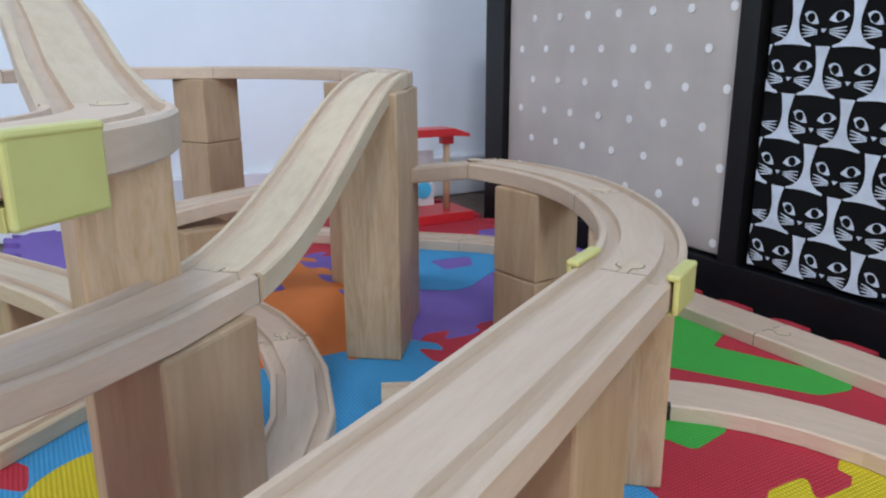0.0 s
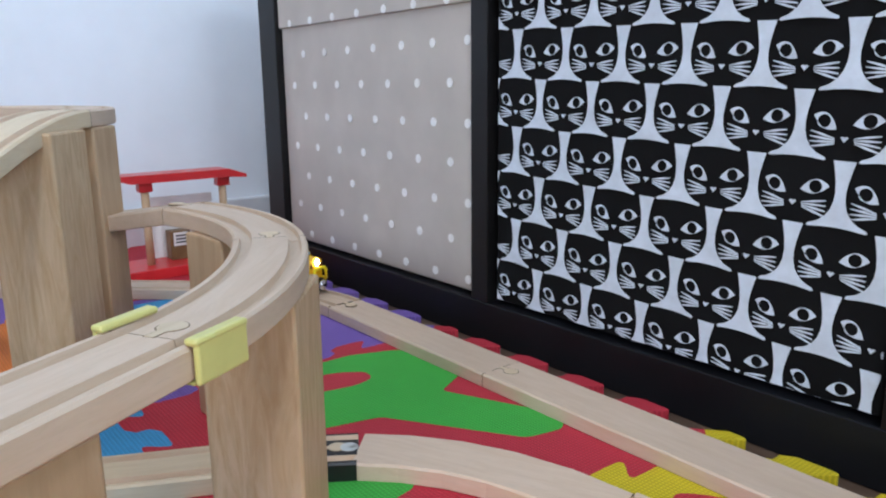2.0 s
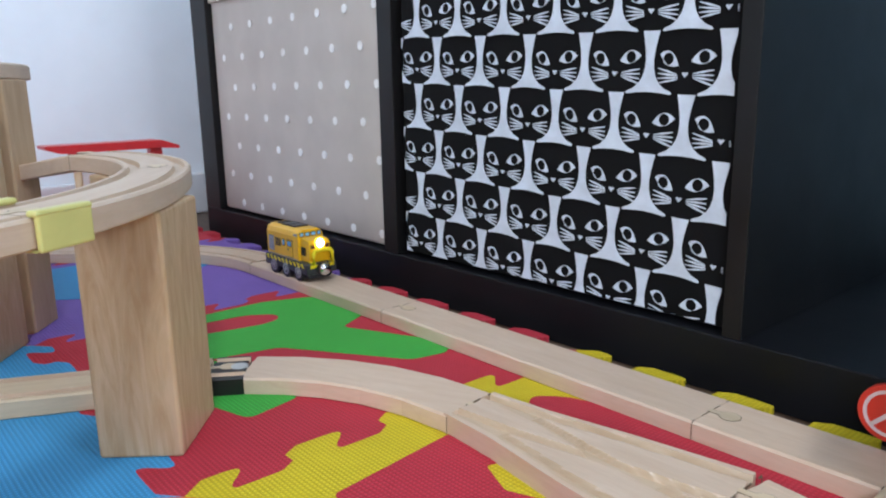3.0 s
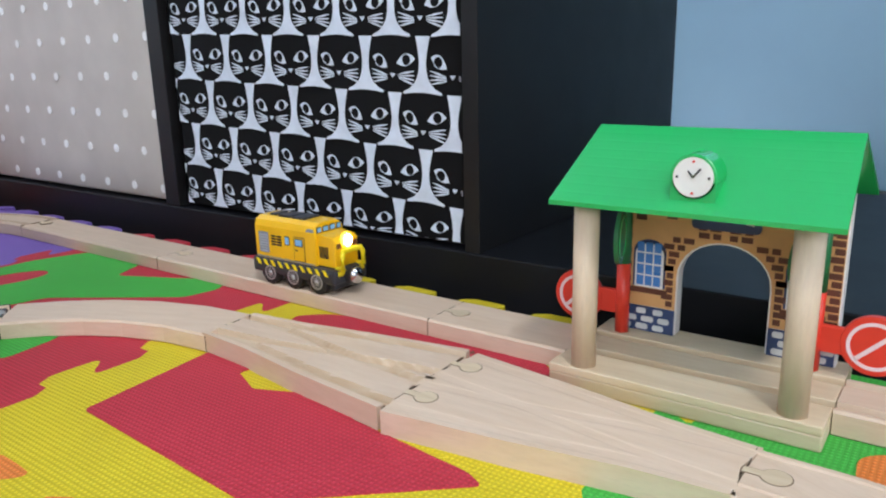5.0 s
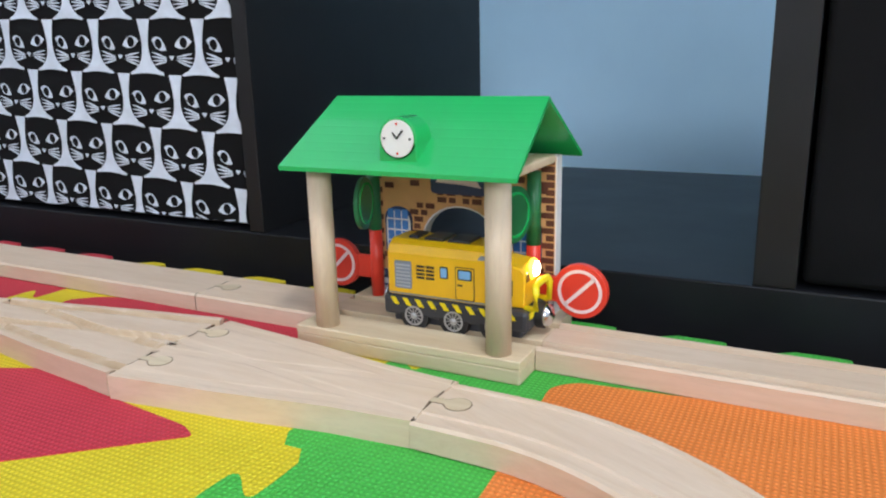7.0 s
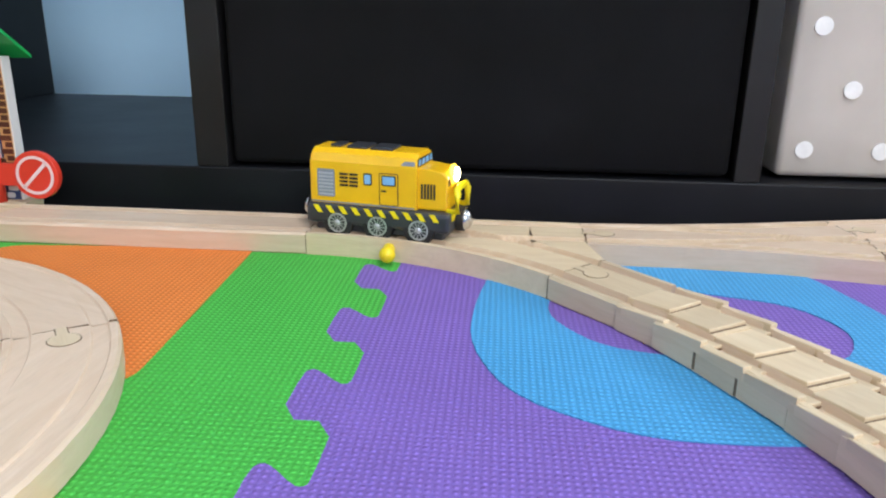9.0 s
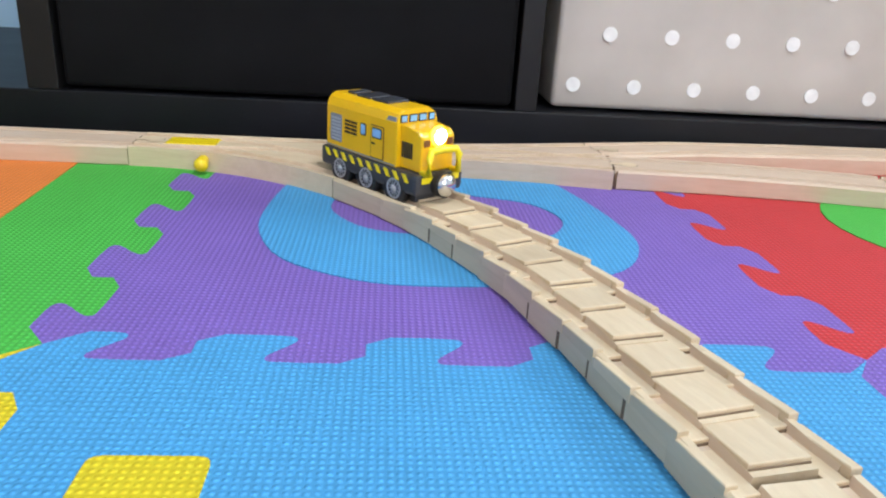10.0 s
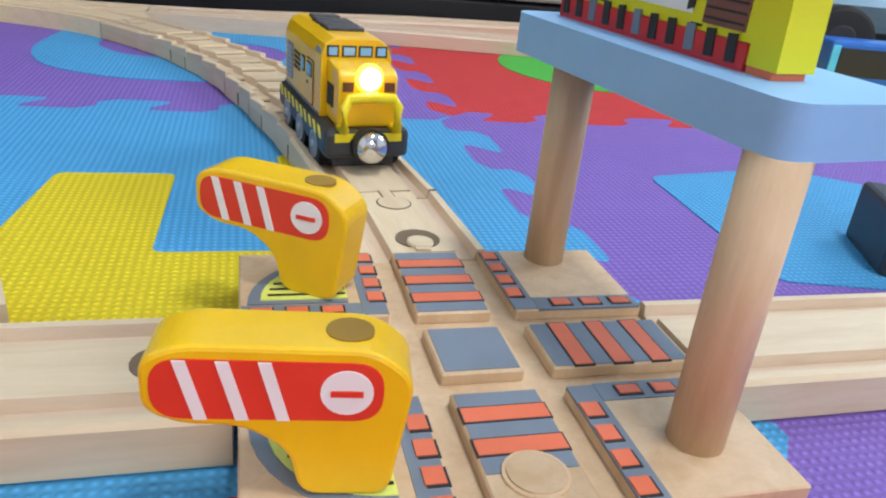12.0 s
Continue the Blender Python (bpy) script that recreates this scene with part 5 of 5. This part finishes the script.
outline = [(-0.0410, 0.0052), (0.0362, 0.0052), (0.0362, 0.0014), (0.0450, 0.0014), (0.0440, 0.0205), (0.0300, 0.0252), (0.0180, 0.0272), (-0.0120, 0.0262), (-0.0300, 0.0222), (-0.0395, 0.0192)]
body = hut_face([(x, z) for x, z in outline], 0.0025, BARN_YELLOW, "hut_wall", hut, 0.009)
skirt = hut_face([(-0.0405, 0.0), (0.0360, 0.0), (0.0360, 0.0051), (-0.0405, 0.0051)], 0.0020, RED_PLASTIC, "skirt", hut, 0.009)
for k in range(11):
    x = -0.0385 + k * 0.0069
    hut_face([(x, 0.0010), (x + 0.0030, 0.0012), (x + 0.0024, 0.0064), (x - 0.0004, 0.0062)], -0.0070, (INK, INK, SLATE)[k % 3], "skirt_bar", skirt)
hut_face([(0.0366, 0.0), (0.0440, 0.0), (0.0440, 0.0014), (0.0366, 0.0014)], 0.0015, CORAL, "foot", hut, 0.008)
for x0 in (-0.0325, 0.0205):
    win = hut_face([(x0, 0.0068), (x0 + 0.0135, 0.0068), (x0 + 0.0135, 0.0172), (x0, 0.0172)], -0.0065, BROWN_PRINT, "shutter", body)
    for k in range(5):
        hut_face([(x0 + 0.0005, 0.0078 + k * 0.0019), (x0 + 0.0130, 0.0078 + k * 0.0019), (x0 + 0.0130, 0.0082 + k * 0.0019), (x0 + 0.0005, 0.0082 + k * 0.0019)], -0.0067, INK, "shutter_line", win)
sign = hut_face([(-0.0165, 0.0080), (0.0165, 0.0080), (0.0165, 0.0246), (-0.0165, 0.0246)], -0.0065, WHITE_PAINT, "sign_panel", body)
for s in (-1, 1):
    for k in range(5):
        z = 0.0085 + k * 0.0033
        hut_face([(s * 0.0158 - 0.0011, z), (s * 0.0158 + 0.0011, z + 0.0006), (s * 0.0158 + 0.0011, z + 0.0024), (s * 0.0158 - 0.0011, z + 0.0018)], -0.0067, INK, "sign_mark", sign)
for z, w, n in ((0.0190, 0.0125, 6), (0.0110, 0.0110, 5)):
    for k in range(n):
        x = -w + 2 * w * (k + 0.5) / n
        hut_face([(x - w / n * 0.74, z), (x + w / n * 0.74, z), (x + w / n * 0.74, z + 0.0052), (x - w / n * 0.74, z + 0.0052)], -0.0067, INK, "writing_bar", sign, holes=([[(x - w / n * 0.35, z + 0.0014), (x + w / n * 0.35, z + 0.0014), (x + w / n * 0.35, z + 0.0038), (x - w / n * 0.35, z + 0.0038)]]))
for z in (0.0060, 0.0135, 0.0205):
    for s in (-1, 1):
        a, b = sorted((s * 0.0168, s * 0.0205))
        hut_face([(a, z), (b, z), (b, z + 0.0004), (a, z + 0.0004)], -0.0065, INK, "board_line", body)

# far level crossing with a striped signal, a crate and small things by the shelf
far = thing("crossing_ramp", "pale wooden toy crossing plate printed with small marks", "toy track", "wooden railway")
part("ramp_plate", slab([(1.3545, -0.1545), (1.42, -0.148), (1.50, -0.112), (1.60, -0.062), (1.60, -0.003), (1.337, -0.003), (1.337, -0.042), (1.385, -0.080), (1.374, -0.110), (1.351, -0.114)], 0, H - 0.0008), BEECH_PALE, far)
rnd = random.Random(7)
for k in range(34):
    u = (k % 17) / 17
    x, y = 1.375 + 0.18 * u, -0.128 + (k // 17) * 0.030 + 0.062 * u * u
    mark = part("printed_mark", box(-0.0035, 0.0035, -0.0011, 0.0011, H - 0.002, H - 0.0004), BRICK_DARK if k % 3 else GREY_PRINT, far, m=pose(x, y + rnd.uniform(-0.002, 0.002), 0, 0, 0, 14 + 30 * u + rnd.uniform(-12, 12)))
signal = thing("warning_signal", "wooden warning signal with red discs and a striped plate", "toy signal", m=pose(1.3905, -0.0630, H - 0.0009, 0, 0, -34))
part("post", rod(0.0056, 0, 0.128, 0.0060, 0.0, 28, bevel=0.0008), WHITE_WOOD, signal, smooth=True)
plate = part("striped_plate", box(-0.0160, -0.0004, -0.0040, 0.0030, 0.0, 0.082, 0.0008), BEECH_PALE, signal, "wooden plate with black and yellow diagonal stripes")
upright_turn = Matrix.Rotation(radians(90), 4, "X")
bm = slab([(-0.0152, 0.005), (-0.0012, 0.005), (-0.0012, 0.0705), (-0.0152, 0.0705)], 0, 0.0003)
bmesh.ops.transform(bm, matrix=Matrix.Translation((0, -0.0040, 0)) @ upright_turn, verts=bm.verts)
part("yellow_field", bm, BAR_YELLOW, plate)
for k in range(4):
    z = 0.008 + k * 0.0165
    bm = slab([(-0.0150, z + 0.0070), (-0.0014, z - 0.0028), (-0.0014, z + 0.0052), (-0.0150, min(0.0704, z + 0.0150))], 0, 0.0004)
    bmesh.ops.transform(bm, matrix=Matrix.Translation((0, -0.0042, 0)) @ upright_turn, verts=bm.verts)
    part("black_stripe", bm, INK, plate)
for x, y in ((-0.0170, -0.0110), (0.0060, 0.0115)):
    disc = part("red_disc", rod(0.0190, -0.0030, 0.0030, sides=40, bevel=0.0012, turn=pose(x, y, 0.0905, 90, 0, 0)), RED_PLASTIC, signal, "red disc with a white curved mark")
    bend = [(0.0118 * math.cos(radians(g)), 0.0118 * math.sin(radians(g))) for g in range(-200, 76, 15)]
    bend += [(0.0098 * math.cos(radians(g)), 0.0098 * math.sin(radians(g))) for g in range(75, -201, -15)]
    part("white_mark", slab(bend, 0.0029, 0.0034), WHITE_PAINT, disc, m=pose(x, y, 0.0905, 90, 0, 0))
    part("arrow_head", slab([(0.0012, 0.0145), (0.0012, 0.0065), (-0.0050, 0.0108)], 0.0029, 0.0035), WHITE_PAINT, disc, m=pose(x, y, 0.0905, 90, 0, 0))
crate = thing("toy_crate", "brown toy crate with a bright green lid", "toy crate", m=pose(1.4870, -0.0470, H - 0.0007, 0, 0, -72))
part("crate_body", box(-0.0305, 0.0305, -0.0295, 0.0295, 0, 0.061, 0.001), CRATE_BROWN, crate)
part("lid", box(-0.0335, 0.0335, -0.0325, 0.0325, 0.0611, 0.0710, 0.0025), BRIGHT_GREEN, crate, "bright green lid")
part("lid_top", box(-0.0270, 0.0270, -0.0260, 0.0260, 0.0705, 0.0714, 0.0003), STONE_PRINT, crate, "grey worn top of the lid")
for k in range(6):
    part("board_gap", box(-0.0255 + k * 0.0100, -0.0248 + k * 0.0100, -0.0297, -0.0290, 0.004, 0.058), INK, crate)
for z in (0.018, 0.0495):
    part("crate_batten", box(-0.0300, 0.0300, -0.0312, -0.0293, z, z + 0.0085, 0.0005), CRATE_BROWN, crate)
for px, pz in ((0.0270, 0.0215), (-0.0270, 0.0215), (0.0270, 0.0540)):
    part("nail", rod(0.0016, 0, 0.0006, sides=12, turn=pose(px, -0.0312, pz, 90, 0, 0)), STONE_PRINT, crate)
part("crate_brace", box(-0.0270, 0.0270, -0.0306, -0.0293, -0.0028, 0.0028, 0.0004), CRATE_BROWN, crate, m=Matrix.Translation((0, 0, 0.0385)) @ Matrix.Rotation(radians(-20), 4, "Y"))
heap = bmesh_ball(0.0175, (0, 0, 0), (1.0, 0.35, 1.0), 24, 14)
bmesh.ops.delete(heap, geom=[v for v in heap.verts if v.co.z < -0.0005], context="VERTS")
coal = part("coal_heap", heap, INK, crate, "black half-round heap with white dots", m=pose(-0.004, -0.0300, 0.0004))
for k in range(26):
    g, r = rnd.uniform(0.12, math.pi - 0.12), 0.016 * math.sqrt(rnd.uniform(0.05, 0.95))
    dx, dz = r * math.cos(g), r * math.sin(g)
    part("white_dot", bmesh_ball(0.0009, (dx, -0.35 * math.sqrt(max(0, 0.0175 ** 2 - dx * dx - dz * dz)), dz), (1, 0.5, 1), 8, 6), WHITE_PAINT, coal)
small = thing("toy_parcel", "small tan cardboard parcel with a round red stamp", "toy box", m=pose(1.4010, 0.0070, 0.0272))
part("parcel_body", box(-0.0160, 0.0155, -0.0055, 0.0055, 0.0, 0.0265, 0.0008), TAN, small)
part("stamp", rod(0.0095, 0.0, 0.0005, sides=24, turn=pose(0.0058, -0.0055, 0.0135, 90, 0, 0)), WHITE_PAINT, small, "round stamp with a red ring")
part("stamp_ring", slab(circle(0, 0, 0.0082, 24), 0.0005, 0.0009, [circle(0, 0, 0.0058, 24)]), RED_PLASTIC, small, m=pose(0.0058, -0.0055, 0.0135, 90, 0, 0))
part("stamp_bar", slab([(-0.0048, -0.0036), (-0.0036, -0.0048), (0.0048, 0.0036), (0.0036, 0.0048)], 0.0005, 0.0009), RED_PLASTIC, small, m=pose(0.0058, -0.0055, 0.0135, 90, 0, 0))

# toys far behind the gantry
tab = thing("blue_toy_block", "blue plastic toy with a dark screen on the mat", "toy", m=pose(1.548, -0.148, 0, 0, 0, -8))
part("toy_body", box(-0.045, 0.045, -0.015, 0.015, 0, 0.036, 0.003), BLUE_TOY, tab)
part("screen", box(-0.036, 0.030, -0.0158, -0.0148, 0.006, 0.030, 0.0002), INK, tab)
part("side_strip", box(-0.044, -0.037, -0.0160, -0.0148, 0.004, 0.032), CYAN_TOY, tab)
dark = thing("dark_toy_block", "dark plastic toy block on the mat", "toy", m=pose(1.262, -0.512, 0, 0, 0, -24))
part("block_body", box(-0.028, 0.040, -0.020, 0.020, 0, 0.024, 0.002), CHARCOAL, dark)

wheel_toy = thing("black_toy_wheel", "black round plastic toy wheel standing on the mat", "toy", m=pose(1.560, -0.095, 0, 0, 0, -28))
part("tyre", rod(0.030, -0.010, 0.010, sides=40, bevel=0.004, turn=pose(0, 0, 0.0300, 90, 0, 0)), RUBBER, wheel_toy)
part("hub", rod(0.013, -0.0108, 0.0108, sides=28, bevel=0.001, turn=pose(0, 0, 0.0300, 90, 0, 0)), CHARCOAL, wheel_toy)

# red-roofed platform by the wall
halt = thing("platform_shelter", "small red-roofed toy platform shelter by the wall", "toy station", m=pose(-0.425, -0.120, 0))
part("base", box(-0.040, 0.030, -0.085, 0.075, 0, 0.013, 0.001), RED_PLASTIC, halt, "red base")
roof_pts = [(-0.088, 0.002), (-0.070, -0.004), (0.050, -0.004), (0.075, -0.006), (0.075, -0.002), (0.052, 0.006), (-0.060, 0.006), (-0.088, 0.006)]
bm = slab(roof_pts, -0.018, 0.018)
bmesh.ops.transform(bm, matrix=Matrix.Translation((0, 0, 0.120)) @ Matrix.Rotation(radians(90), 4, "Z") @ Matrix.Rotation(radians(90), 4, "X"), verts=bm.verts)
part("roof", bm, RED_PLASTIC, halt, "red plastic roof")
for y in (-0.050, 0.048):
    part("post_cap", box(-0.007, 0.007, y - 0.008, y + 0.008, 0.104, 0.117, 0.001), RED_PLASTIC, halt)
    part("post", rod(0.0048, 0.013, 0.105, 0.0, y, 18), DOWEL, halt, smooth=True)
part("back_panel", box(-0.034, -0.031, -0.045, 0.045, 0.013, 0.092, 0.0005), WHITE_PAINT, halt, "white back panel")
part("brown_box", box(-0.024, -0.006, -0.022, 0.004, 0.013, 0.050, 0.001), CRATE_BROWN, halt)
part("notice", box(-0.0062, -0.0054, -0.018, 0.000, 0.031, 0.048), WHITE_PAINT, halt)
for k in range(3):
    part("notice_line", box(-0.0056, -0.0050, -0.0155, -0.0025, 0.0345 + k * 0.0042, 0.0365 + k * 0.0042), INK, halt)
part("round_picture", rod(0.012, 0, 0.001, sides=24, turn=pose(-0.030, 0.028, 0.036, 0, 90, 0)), CYAN_TOY, halt)
part("yellow_picture", rod(0.006, 0, 0.0012, sides=20, turn=pose(-0.029, 0.024, 0.056, 0, 90, 0)), BAR_YELLOW, halt)

# ceiling lamp as seen from below
lampshade = thing("ceiling_lamp", "white square ceiling lamp", "lamp", m=pose(1.5, -0.95, 2.34))
part("housing", box(-0.27, 0.27, -0.27, 0.27, 0.012, 0.06, 0.004), TRIM_WHITE, lampshade)


# motion of the locomotive
LINE = straight((-0.60, -0.494), (-0.272, -0.137), 30) + arc(-0.126, -0.273, 0.2, 137, 90, 24)[1:] + straight((-0.126, MAIN_Y), (0.790, MAIN_Y), 80)[1:] + arc(0.790, -0.273, 0.2, 90, 45, 24)[1:]
LINE += dense[2:] + [(1.0535, -0.437), (1.0580, -0.468), (1.0615, -0.5175), (1.0615, -0.60)]
LENGTH = [0.0]
for a, b in zip(LINE, LINE[1:]):
    LENGTH.append(LENGTH[-1] + (Vector(b) - Vector(a)).length)


def nearest(x, y):
    best = min(range(4000), key=lambda k: (along(LENGTH[-1] * k / 4000, LINE, LENGTH)[0] - Vector((x, y))).length)
    return LENGTH[-1] * best / 4000


def motions():
    seen = [(1.0, -0.342, -0.200), (2.5, -0.128, -0.076), (4.5, 0.190, -0.073), (5.5, 0.345, -0.073), (6.5, 0.490, -0.073), (8.5, 0.767, -0.073), (9.0, 0.832, -0.080),
            (9.5, 0.8895, -0.105), (10.0, 0.944, -0.157), (10.5, 0.985, -0.206), (11.0, 1.0135, -0.265), (11.5, 1.033, -0.332), (12.0, 1.049, -0.406)]
    knots = [(t, nearest(x, y)) for t, x, y in seen]
    knots = [(0.0, knots[0][1] - 0.163)] + knots
    ts = np.array([k[0] for k in knots])
    ss = np.array([k[1] for k in knots])
    flat_from, flat_to = nearest(-0.15, MAIN_Y), nearest(0.50, MAIN_Y)
    rows, spins = [], {w: [] for w, _, _ in loco_wheels}
    for k in range(181):
        t = min(12.0, k / 15)
        s = float(np.interp(t, ts, ss) * 0.34 + np.interp(t - 0.25, ts, ss) * 0.33 + np.interp(t + 0.25, ts, ss) * 0.33) if 0.25 < t < 11.75 else float(np.interp(t, ts, ss))
        a, _ = along(s - 0.0225, LINE, LENGTH)
        b, _ = along(s + 0.0225, LINE, LENGTH)
        h = math.degrees(math.atan2(b.y - a.y, b.x - a.x))
        flat = max(0.0, min(1.0, (s - flat_from) / 0.03, (flat_to - s) / 0.03))
        rows.append((t, pose((a.x + b.x) / 2, (a.y + b.y) / 2 - 0.0040 * flat, H - 0.0029 + 0.0021 * flat, 0, 0, h)))
        for w, x, side in loco_wheels:
            turn = math.degrees(s / 0.0085)
            spins[w].append((t, pose(x, side * 0.0140, 0.0086, 90 if side < 0 else -90, 0, 0) @ pose(0, 0, 0, 0, 0, -turn if side < 0 else turn)))
    walk(loco, rows)
    for w, spin in spins.items():
        walk(w, spin)


motions()
